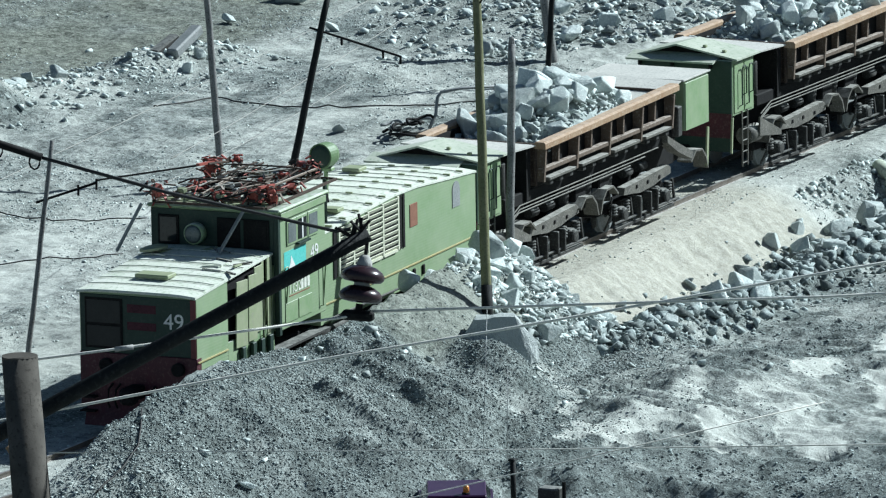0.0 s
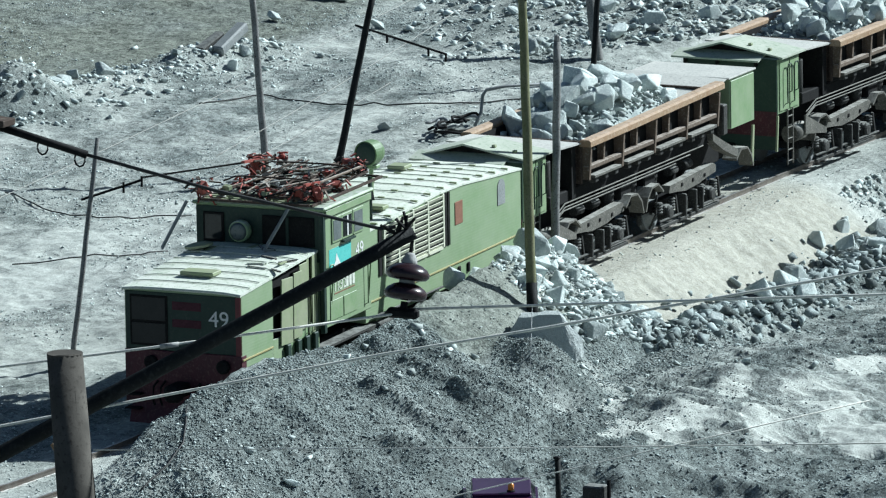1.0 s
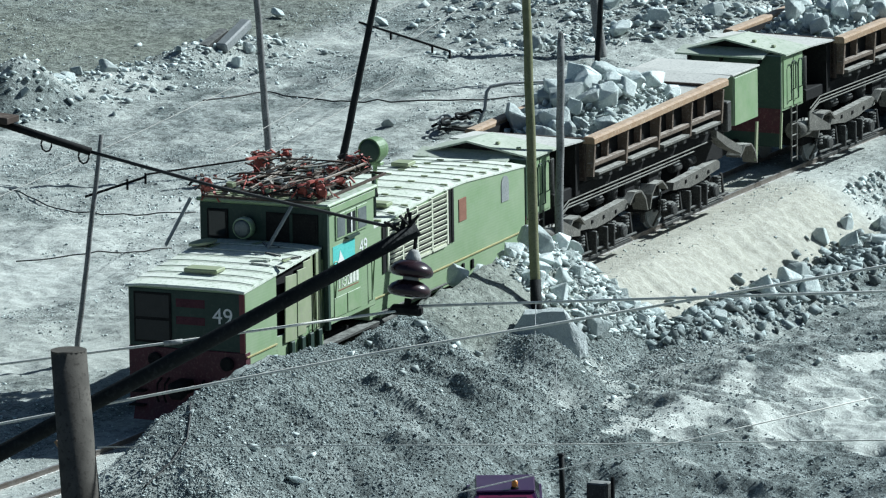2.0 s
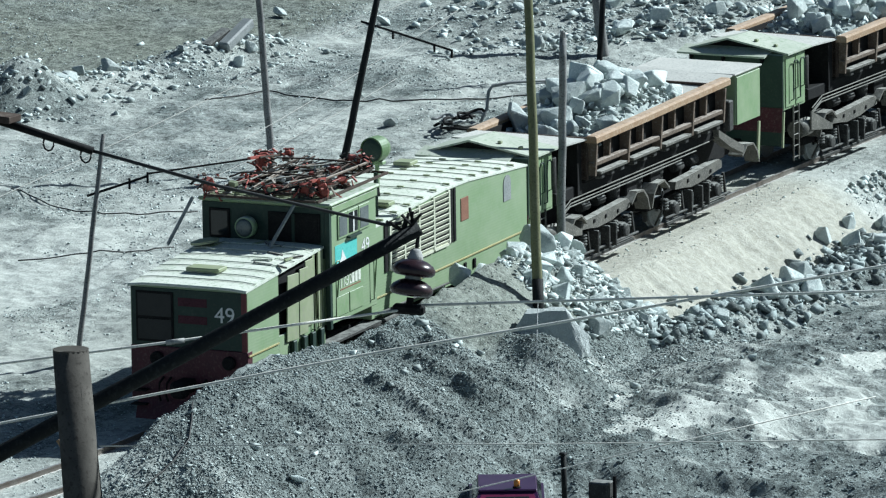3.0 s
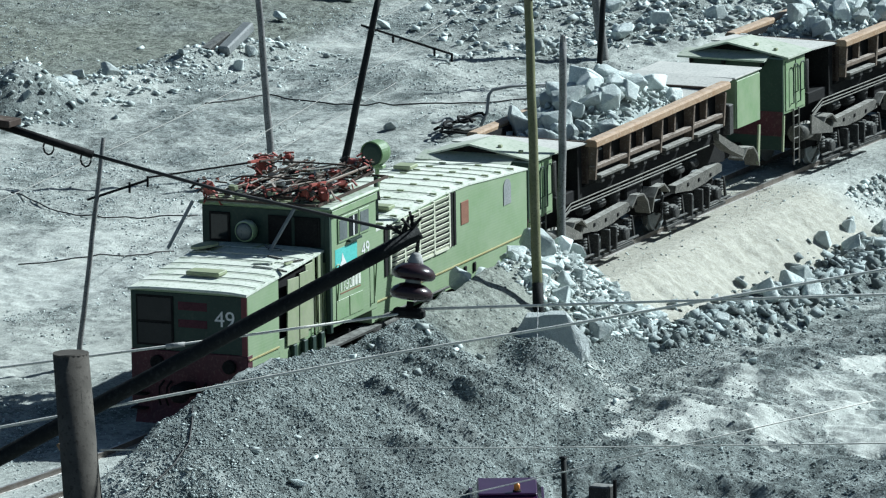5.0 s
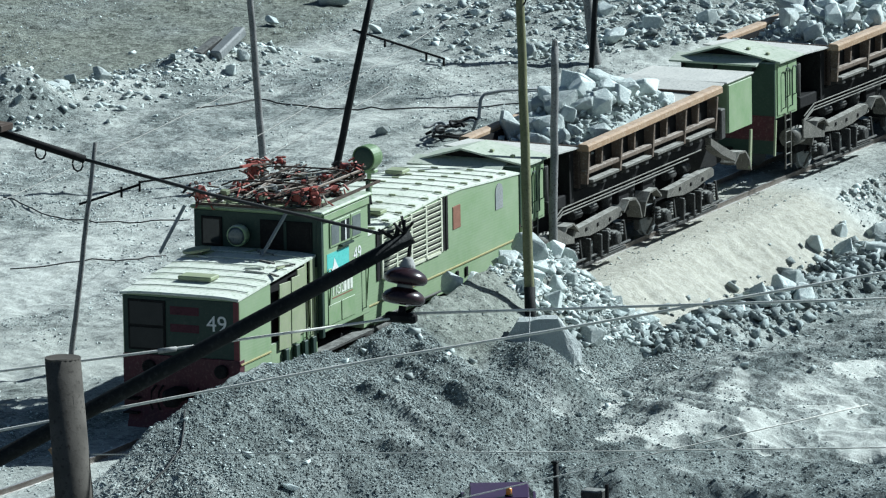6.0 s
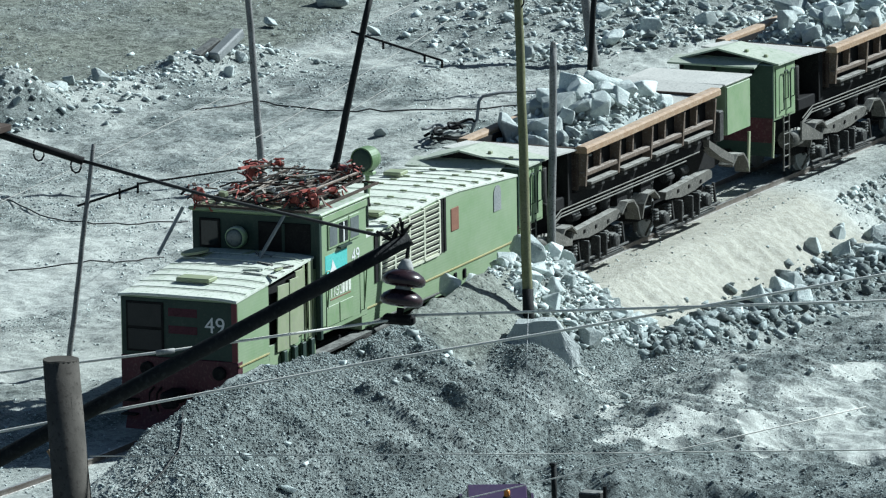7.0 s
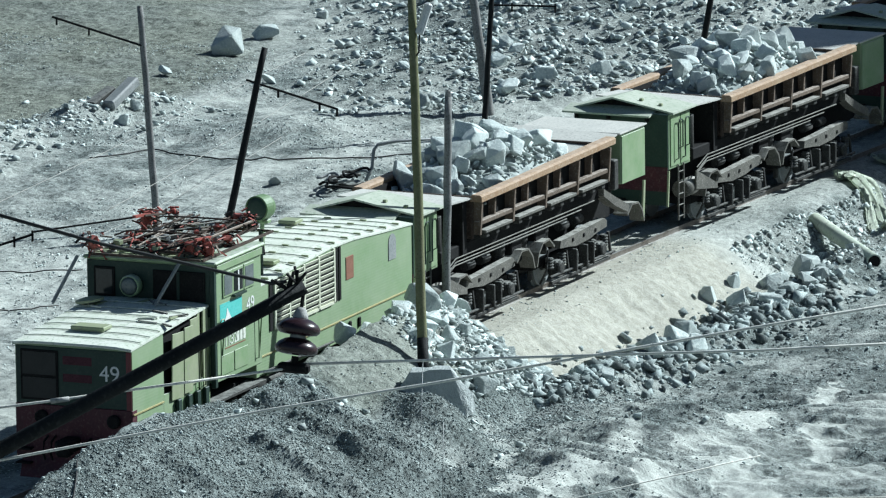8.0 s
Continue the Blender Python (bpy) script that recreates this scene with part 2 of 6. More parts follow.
def thing(name, label, category, m=None, group="", kind=""):
    ob = new(name)
    if m is not None:
        ob.matrix_basis = m
    return tagged(ob, label, category, group, kind)


def B():
    return bmesh.new()


def box(bm, x0, x1, y0, y1, z0, z1, bevel=0.0, m=None):
    tmp = bmesh.new()
    bmesh.ops.create_cube(tmp, size=1)
    bmesh.ops.scale(tmp, vec=(x1 - x0, y1 - y0, z1 - z0), verts=tmp.verts)
    if bevel:
        bmesh.ops.bevel(tmp, geom=tmp.edges, offset=bevel, segments=1, affect='EDGES')
    bmesh.ops.translate(tmp, vec=((x0 + x1) / 2, (y0 + y1) / 2, (z0 + z1) / 2), verts=tmp.verts)
    if m is not None:
        bmesh.ops.transform(tmp, matrix=m, verts=tmp.verts)
    merge(bm, tmp)
    return bm


def merge(bm, tmp):
    at = {v: bm.verts.new(v.co) for v in tmp.verts}
    for f in tmp.faces:
        bm.faces.new([at[v] for v in f.verts])
    tmp.free()


def beam(bm, p, q, w, h=None, bevel=0.0):
    """A square bar from p to q."""
    p, q = Vector(p), Vector(q)
    m = look(p, q)
    return box(bm, -w / 2, w / 2, -(h or w) / 2, (h or w) / 2, -(q - p).length, 0, bevel, m)


def tube(bm, pts, r, seg=8, r2=None):
    """A round bar along points, tapering from r to r2."""
    pts = [Vector(p) for p in pts]
    rings, n = [], len(pts)
    for i, p in enumerate(pts):
        way = pts[min(i + 1, n - 1)] - pts[max(i - 1, 0)]
        q = way.to_track_quat('Z', 'Y')
        rr = r + ((r2 if r2 is not None else r) - r) * i / (n - 1)
        rings.append([bm.verts.new(p + q @ Vector((math.cos(a) * rr, math.sin(a) * rr, 0))) for a in (2 * math.pi * k / seg for k in range(seg))])
    for a, b in zip(rings, rings[1:]):
        for k in range(seg):
            bm.faces.new((a[k], a[(k + 1) % seg], b[(k + 1) % seg], b[k]))
    bm.faces.new(rings[0][::-1])
    bm.faces.new(rings[-1])
    return bm


def lathe(bm, profile, base, axis, seg=20):
    """Rings of (radius, height) turned round an axis."""
    q = Vector(axis).to_track_quat('Z', 'Y')
    rings = [[bm.verts.new(Vector(base) + q @ Vector((math.cos(a) * max(r, 0.001), math.sin(a) * max(r, 0.001), h))) for a in (2 * math.pi * k / seg for k in range(seg))] for r, h in profile]
    for a, b in zip(rings, rings[1:]):
        for k in range(seg):
            bm.faces.new((a[k], a[(k + 1) % seg], b[(k + 1) % seg], b[k]))
    bm.faces.new(rings[0][::-1])
    bm.faces.new(rings[-1])
    return bm


def loft(bm, sections):
    """Closed outlines (lists of points of equal length) joined in order, with ends."""
    rings = [[bm.verts.new(p) for p in s] for s in sections]
    n = len(rings[0])
    for a, b in zip(rings, rings[1:]):
        for k in range(n):
            bm.faces.new((a[k], a[(k + 1) % n], b[(k + 1) % n], b[k]))
    bm.faces.new(rings[0][::-1])
    bm.faces.new(rings[-1])
    bmesh.ops.recalc_face_normals(bm, faces=bm.faces)
    return bm


def sag(p, q, drop, n=14):
    p, q = Vector(p), Vector(q)
    return [p.lerp(q, i / n) - Vector((0, 0, drop * 4 * (i / n) * (1 - i / n))) for i in range(n + 1)]


def writing(text, size, m, mat, parent, name):
    cu = bpy.data.curves.new(name, 'FONT')
    cu.body, cu.size, cu.extrude = text, size, 0.004
    ob = bpy.data.objects.new(name, cu)
    scene.collection.objects.link(ob)
    me = bpy.data.meshes.new_from_object(ob.evaluated_get(bpy.context.evaluated_depsgraph_get()))
    bpy.data.objects.remove(ob)
    me.materials.clear()
    me.materials.append(mat)
    out = new(name, me)
    out.parent = parent
    out.matrix_basis = m
    return out


# ---- lie of the land ----
GRADE, BEND = 0.010, -0.0017
RNG = np.random.RandomState(7)


def centre(x):
    """Sideways place of the track's middle line."""
    x = np.asarray(x, float)
    return np.where(x > 8, BEND * np.clip(x - 8, 0, 60) ** 2 / 2, 0) + np.where(x < 1, 0.010 * (x - 1) ** 2, 0) * (x > -25)


def lattice(x, y, size, seed):
    """Smooth value noise between -1 and 1."""
    u, v = x / size, y / size
    i, j = np.floor(u).astype(np.int64), np.floor(v).astype(np.int64)
    fu, fv = u - i, v - j
    fu, fv = fu * fu * (3 - 2 * fu), fv * fv * (3 - 2 * fv)

    def h(a, b):
        n = (a * 374761393 + b * 668265263 + seed * 974711) & 0x7fffffff
        n = ((n ^ (n >> 13)) * 1274126177) & 0x7fffffff
        return ((n ^ (n >> 16)) & 0xffff) / 32767.5 - 1

    return (h(i, j) * (1 - fu) + h(i + 1, j) * fu) * (1 - fv) + (h(i, j + 1) * (1 - fu) + h(i + 1, j + 1) * fu) * fv


def step(a, b, v):
    s = np.clip((v - a) / (b - a), 0, 1)
    return s * s * (3 - 2 * s)


CREST = ((-18, -14, -11, -8.7, -7, -5.3, -3.7, -2, 0, 2, 4, 5.5, 8, 11, 13, 14.5, 16, 17.6, 19, 21), (-1.9, -1.0, 0.3, 1.15, 1.75, 2.1, 2.42, 2.42, 2.25, 2.02, 2.0, 2.1, 2.2, 2.25, 2.25, 2.2, 1.7, 0.9, -0.2, -1.7))


def near_line(x, y, points):
    """Distance from a bent line on the plan."""
    out = np.full(np.shape(x), 1e9)
    for (xa, ya), (xb, yb) in zip(points, points[1:]):
        dx, dy = xb - xa, yb - ya
        k = np.clip(((x - xa) * dx + (y - ya) * dy) / (dx * dx + dy * dy), 0, 1)
        out = np.minimum(out, np.hypot(x - xa - k * dx, y - ya - k * dy))
    return out


# berms pushed up by the dozer at the foot of the heap
BERMS = ((((2.9, -3.9), (3.3, -5.0), (3.3, -6.2), (4.2, -7.3), (5.2, -8.0)), 0.50, 0.34),
         (((0.2, -5.0), (0.4, -6.2), (1.1, -7.2), (1.3, -8.6)), 0.48, 0.34),
         (((-1.7, -6.4), (-0.9, -7.8), (0.4, -9.0), (0.8, -10.8)), 0.38, 0.38),
         (((4.6, -4.4), (5.2, -5.4), (5.4, -6.6)), 0.32, 0.30),
         (((2.6, -8.8), (3.2, -10.2), (4.4, -11.6), (4.9, -14.0)), 0.26, 0.36),
         (((-3.6, -4.6), (-3.2, -5.8), (-3.0, -7.0)), 0.20, 0.4))


def patches(x, y):
    """Smooth scraped spots of pale packed dust on the lower road: 1 inside, 0 outside."""
    out = np.full(np.shape(x), -1.0)
    for cx, cy, a, b, turn in ((11.8, -9.8, 2.2, 0.45, 12), (9.6, -11.2, 1.6, 0.75, 45), (7.6, -9.6, 2.1, 1.1, -25), (10.9, -13.4, 1.8, 0.9, 45), (13.0, -11.2, 1.0, 0.4, -30),
                               (17.6, -11.0, 1.8, 0.5, 10), (12.6, -12.6, 1.8, 0.5, 30), (16.5, -13.4, 2.6, 0.7, 20), (5.6, -9.0, 1.2, 0.4, -20), (22.0, -11.5, 3.0, 0.5, 15), (9.0, -8.0, 1.5, 0.25, 0)):
        c, q = math.cos(radians(turn)), math.sin(radians(turn))
        u, v = (x - cx) * c + (y - cy) * q, -(x - cx) * q + (y - cy) * c
        out = np.maximum(out, 1 - np.sqrt((u / a) ** 2 + (v / b) ** 2))
    edge = 0.30 * lattice(x, y, 1.0, 71) + 0.2 * lattice(x, y, 0.4, 72) + 0.22 * lattice(x * 0.9 + y * 0.4, (y * 0.9 - x * 0.4) * 0.3, 0.35, 73)
    return step(0.10, 0.24, 0.75 * out + edge)


def land(x, y):
    """Height of the ground."""
    x, y = np.asarray(x, float), np.asarray(y, float)
    yr = y - centre(x)
    z = np.full(np.broadcast(x, y).shape, -0.155) + np.zeros_like(yr)
    z = z - 1.3 * step(-1.9, -4.5, yr)
    z = z + 0.9 * step(-14, -9, yr) * (1 - step(14, 22, x)) * step(-4.5, -6.5, yr) * step(1.0, 5.0, x + 0.3 * (y + 9))
    # heap of gravel against the track
    wob = lattice(x, y, 3.1, 3) * 0.35 + lattice(x, y, 1.3, 4) * 0.14
    crest = np.interp(x, *CREST, left=-2, right=-2)
    d = yr + 3.2
    heap = np.where(d < 0, crest + np.interp(x, (4, 9, 13, 16), (0.60, 0.80, 0.9, 1.0)) * d, crest - 1.15 * d) + wob * np.clip(-d * 0.5, 0, 1)
    heap = heap - 0.10 * np.exp(-(d / 0.35) ** 2)
    z = np.maximum(z, heap)
    # rubble bank at the foot of the embankment
    bank = (0.55 + 0.3 * lattice(x, y, 2.2, 9)) * np.exp(-((yr + 5.6) / 0.9) ** 2) * step(14, 18, x) * (1 - step(60, 75, x))
    z = z + bank
    z = z + 0.5 * np.exp(-((x - 41) / 4.5) ** 2 - ((yr + 6.2) / 2.4) ** 2)
    # far bench: windrows of stones and a mound
    t = (x - 44.0) * 0.986 + (y - 24.6) * -0.165
    n = (x - 44.0) * 0.165 + (y - 24.6) * 0.986
    z = z + (0.55 + 0.3 * lattice(x, y, 2.4, 5)) * np.exp(-(n / 1.3) ** 2) * step(-7, -3, t) * (1 - step(9, 14, t))
    z = z + 1.0 * np.exp(-((x - 40.3) / 1.5) ** 2 - ((y - 25.2) / 1.3) ** 2)
    # the spoil slope beyond the road
    t = (x - 53.6) * 0.83 - (y - 15.3) * 0.56
    n = (x - 53.6) * 0.56 + (y - 15.3) * 0.83
    rise = np.where(n > 0, n * 0.62, 0)
    z = z + np.minimum(rise, 14) * step(6, 32, 0.41 * x - 0.91 * y) + 0.4 * np.exp(-((n - 0.5) / 1.6) ** 2) * step(-14, -6, t) * step(2, 6, 0.41 * x - 0.91 * y)
    z = z + GRADE * np.clip(x, -40, 120) * (1 - step(3, 9, yr))
    away = np.clip((np.abs(yr) - 1.8) / 1.0, 0, 1)
    z = z + away * (0.07 * lattice(x, y, 1.9, 11) + 0.05 * lattice(x, y, 0.8, 12) + 0.045 * lattice(x, y, 0.40, 13) + 0.025 * lattice(x, y, 0.21, 15)) + 0.18 * away * lattice(x, y, 7.0, 14)
    low = 1 - step(-8.5, -5.5, yr)
    for off in (0.0, 1.9, 4.2, 6.1, 8.8):
        gap = y + 8.3 + 0.28 * (x - 20) - 0.012 * (x - 22) ** 2 + off
        z = z + low * np.exp(-(gap / 0.33) ** 2) * (-0.05 + 0.035 * np.sin(x * 14.0 + gap * 4)) * step(5.0, 8.0, x)
    z = z + 0.05 * low * lattice(x * 0.22 - y * 0.1, y + 0.2 * x, 0.45, 16)
    # unseen mound added to the south so that it shades the rear cars
    z = z + 26 * np.exp(-(((x - 69.5) / 6.5) ** 2 + ((y + 15.5) / 6.5) ** 2) ** 2)
    # gullies where the heap has slipped
    slip = np.clip(-d * 0.4, 0, 1) * (1 - step(-9, -7, yr)) * (x < 20)
    z = z + slip * (0.26 * lattice(x + 0.25 * y, y * 0.25, 1.1, 17) + 0.07 * lattice(x, y, 0.55, 18))
    for line, high, wide in BERMS:
        gap = near_line(x, y, line)
        z = z + (0.8 * high + 0.09 * lattice(x, y, 0.9, 19) + 0.06 * lattice(x, y, 0.35, 20)) * np.exp(-(gap / wide) ** 2)
    # tread marks across the lower road, smoothed away on the scraped spots
    tread = np.clip(lattice(x, y, 2.3, 21) + 0.55, 0, 1) * (1 - patches(x, y)) * step(4.0, 7.5, x + 0.3 * (y + 9))
    z = z + low * tread * (0.065 * np.sin(12.0 * (0.91 * x + 0.4 * y) + 2.5 * lattice(x, y, 1.5, 22)) + 0.05 * lattice(x * 0.91 + y * 0.4, (y * 0.91 - x * 0.4) * 0.35, 0.42, 23))
    z = z + 0.42 * np.exp(-(((x - 9.2) / 0.9) ** 2 + ((y + 6.5) / 0.8) ** 2))
    z = z + 0.40 * np.exp(-(((x - 8.4) / 0.7) ** 2 + ((y + 6.9) / 0.7) ** 2))
    # fresh tip of gravel in front of the boulder
    z = z + 0.75 * np.exp(-(((x - 7.75) / 0.75) ** 2 + ((y + 6.2) / 1.0) ** 2))
    # the hillside on which the camera stands
    back = np.hypot(x + 172.4, y + 82.94)
    return np.maximum(z, 38.2 - 0.45 * back)


def fines_at(x, y):
    """How much pale packed dust lies on the ground: the embankment, the haul roads, the bench."""
    yr = y - centre(x)
    out = np.zeros_like(x) + 0.22
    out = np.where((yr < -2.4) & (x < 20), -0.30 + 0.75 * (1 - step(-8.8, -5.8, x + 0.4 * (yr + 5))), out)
    out = np.maximum(out, 0.45 * step(5, 8, x) * (1 - step(15, 18, x)) * step(-5.6, -4.6, yr) * (yr < 0))
    bank = step(14, 18, x) * (1 - step(33, 41, x)) * step(-5.0, -4.0, yr) * (1 - step(1.5, 3.0, yr))
    out = np.maximum(out, bank * 1.7)
    out = np.maximum(out, 0.55 * step(-3.0, -2.0, yr) * (1 - step(2.0, 3.0, yr)))
    line = np.interp(x, (-10, 10, 25, 35, 45, 52, 58, 70, 85), (9, 12, 14, 14.5, 14, 12.4, 10.6, 8, 5))
    streak = 0.5 + 0.5 * lattice(x * 0.25 + y * 0.35, y - line, 0.7, 61)
    ways = lattice((x + 0.9 * y) * 0.10, y - line, 0.5, 68) + 0.7 * lattice((x - 0.5 * y) * 0.14, y - 0.35 * x, 0.8, 69)
    far = step(2.5, 4, yr) * (0.40 + 0.22 * lattice(x, y, 4.0, 62) + 0.15 * lattice(x, y, 1.3, 66) + 0.20 * ways)
    far = far + 0.25 * step(2.5, 4, yr) * (1 - step(15, 30, x))
    dull = step(25.0, 26.8, y + 0.165 * (x - 44)) * (1 - step(2, 6, 0.41 * x - 0.91 * y))
    far = far * (1 - 0.85 * dull)
    spoil = step(0, 1.5, (x - 53.6) * 0.56 + (y - 15.3) * 0.83) * step(4, 8, 0.41 * x - 0.91 * y)
    far = far * (1 - 0.2 * spoil)
    out = np.maximum(out * (1 - dull), far)
    road = np.exp(-((y - line) / 2.2) ** 4) * (0.34 + 0.5 * streak + 0.3 * step(32, 16, x))
    out = np.maximum(out, road)
    rough = step(35, 41, x) * step(-9.5, -8.5, yr) * (1 - step(-3.2, -2.4, yr))
    out = out * (1 - rough) + rough * (0.32 + 0.25 * lattice(x, y, 1.2, 74))
    # the lower road, rutted by wheels, with scraped pale spots
    rut = lattice(x * 0.3 - y * 0.1, y + 0.18 * x, 0.8, 63)
    dark = step(8.0, 4.0, x + 0.35 * (y + 9)) * 0.35
    flat = 0.22 + 0.20 * rut + 0.16 * lattice(x, y, 2.6, 64) + 0.12 * lattice(x * 0.91 + y * 0.4, (y * 0.91 - x * 0.4) * 0.3, 0.4, 65) - dark
    flat = np.where(yr < -5.0, flat + (1.0 - flat) * 0.92 * patches(x, y), -1)
    edge = np.interp(x, (0, 4.7, 8.3, 11, 14), (-8.0, -7.2, -6.7, -6.0, -6.3))
    mix = 1 - step(-0.5, 0.5, yr - edge + 0.6 * lattice(x, y, 1.6, 67))
    return out * (1 - mix) + np.maximum(flat, -0.35) * mix


def earth_at(x, y):
    """How much brownish soil lies between the stones: the upper bench, the foot of the spoil slope."""
    upper = step(24.3, 26.3, y + 0.165 * (x - 44)) * (1 - step(2, 6, 0.41 * x - 0.91 * y))
    track = 0.5 * step(15, 10, x) * step(0, 3, y)
    soft = 0.75 * step(5.5, 7, x) * (1 - step(13, 14.5, x)) * step(-5.4, -4.8, y) * (y < -1.5)
    return np.clip(soft + upper * (0.85 + 0.3 * lattice(x, y, 2.0, 81)) + track * 0.4 + 0.15 * lattice(x, y, 6.0, 82) * (y > 3), 0, 1)


def land_at(x, y):
    return float(land(np.array([x]), np.array([y]))[0])


def axis(lo, hi, stepsize, far):
    core = list(np.arange(lo, hi, stepsize))
    a, b, s = core[0], core[-1], stepsize
    while a > -far:
        s *= 1.16
        a -= s
        core.insert(0, a)
    s = stepsize
    while b < far:
        s *= 1.16
        b += s
        core.append(b)
    return np.array(core)


def make_ground():
    xs, ys = axis(-16, 84, 0.135, 3000), axis(-20, 36, 0.135, 3000)
    xs = np.concatenate([xs[xs < -5], np.arange(-5, 24, 0.088), xs[xs > 24]])
    ys = np.concatenate([ys[ys < -15], np.arange(-15, -3, 0.088), ys[ys > -3]])
    X, Y = np.meshgrid(xs, ys, indexing='ij')
    Z = land(X, Y)
    nx, ny = X.shape
    me = bpy.data.meshes.new("ground")
    me.vertices.add(nx * ny)
    me.vertices.foreach_set("co", np.stack([X, Y, Z], -1).astype(np.float32).ravel())
    i = np.arange(nx * ny).reshape(nx, ny)
    q = np.stack([i[:-1, :-1], i[1:, :-1], i[1:, 1:], i[:-1, 1:]], -1).reshape(-1, 4)
    me.loops.add(q.size)
    me.loops.foreach_set("vertex_index", q.astype(np.int32).ravel())
    me.polygons.add(len(q))
    me.polygons.foreach_set("loop_start", np.arange(0, q.size, 4, dtype=np.int32))
    me.update(calc_edges=True)
    me.materials.append(M_GROUND)
    me.attributes.new("earth", 'FLOAT', 'POINT').data.foreach_set("value", earth_at(X, Y).astype(np.float32).ravel())
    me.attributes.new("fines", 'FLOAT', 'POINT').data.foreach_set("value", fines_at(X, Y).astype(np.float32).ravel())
    return tagged(new("ground", me), "grey crushed-rock ground of the quarry bench", "ground", kind="structure")


make_ground()

# ---- the railway track ----
def track_z(x):
    return GRADE * x


def make_track():
    xs = np.arange(-24, 92, 1.0)
    for side in (0.76, -0.76):
        bm = B()
        secs = []
        for x in xs:
            y, z = float(centre(x)) + side, track_z(x)
            secs.append([(x, y + a, z + b) for a, b in ((-0.075, -0.18), (0.075, -0.18), (0.075, -0.165), (0.015, -0.14), (0.015, -0.045), (0.036, -0.035), (0.036, 0), (-0.036, 0), (-0.036, -0.035), (-0.015, -0.045), (-0.015, -0.14), (-0.075, -0.165))])
        tagged(part("rail", loft(bm, secs), M_RAIL, None), "worn dusty steel rail of the quarry line", "rail", "rails of the track", "structure")
    bed = tagged(new("sleepers"), "timber sleepers half buried in ballast under the rails", "sleepers", kind="structure")
    bm = B()
    box(bm, -0.12, 0.12, -1.3, 1.3, -0.37, -0.18, 0.015)
    first = part("sleeper", bm, M_SLEEPER, bed)
    for k, x in enumerate(np.arange(-23.5, 70, 0.56)):
        o = first if k == 0 else new("sleeper", first.data)
        o.parent = bed
        o.matrix_basis = pose(x, float(centre(x)), track_z(x), 0, -0.6, RNG.uniform(-2, 2))


make_track()


# ---- locomotive ----
EAVE = ((0, 4.5, 7.3, 8, 10, 12, 13.5, 15.5, 17.0, 17.3), (3.42, 3.70, 3.62, 3.62, 3.73, 3.81, 3.78, 3.63, 3.53, 3.50))


CROWN = 0.055


def eave(x):
    return float(np.interp(x, *EAVE))


def hood_outline(x, half, bottom):
    e = eave(x)
    return [(x, -half, bottom), (x, half, bottom), (x, half, e), (x, -half, e)]


def roof_outline(x, half, thick=0.05):
    e, up = eave(x), []
    for k in range(9):
        s = -1 + k / 4
        up.append((x, s * half, e + 0.02 + CROWN * (1 - abs(s) ** 5)))
    return up + [(a, b, c - thick) for a, b, c in reversed(up)]


def handrail(name, parent, x, z0, z1, y, mat):
    return part(name, tube(B(), [(x, y + 0.02, z0), (x, y - 0.07, z0 + 0.02), (x, y - 0.08, z1 - 0.05), (x + 0.05, y - 0.08, z1), (x + 0.18, y - 0.08, z1), (x + 0.22, y - 0.08, z1 - 0.05), (x + 0.22, y + 0.02, z0 + 0.1)], 0.018, 6), mat, parent, smooth=True)


def make_wheelset(parent, x, r=0.52, gauge=0.76):
    w = part("wheelset", tube(B(), [(x, -1.0, r), (x, 1.0, r)], 0.09, 10), M_BLACK, parent)
    for s in (-1, 1):
        part("wheel", lathe(B(), [(0.12, -0.02), (0.16, 0.05), (r - 0.12, 0.0), (r - 0.09, 0.045), (r, 0.045), (r, -0.07), (r + 0.03, -0.08), (r + 0.03, -0.11), (0.14, -0.09)], (x, s * gauge, r), (0, s, 0), 28), M_GREY, w)
    return w


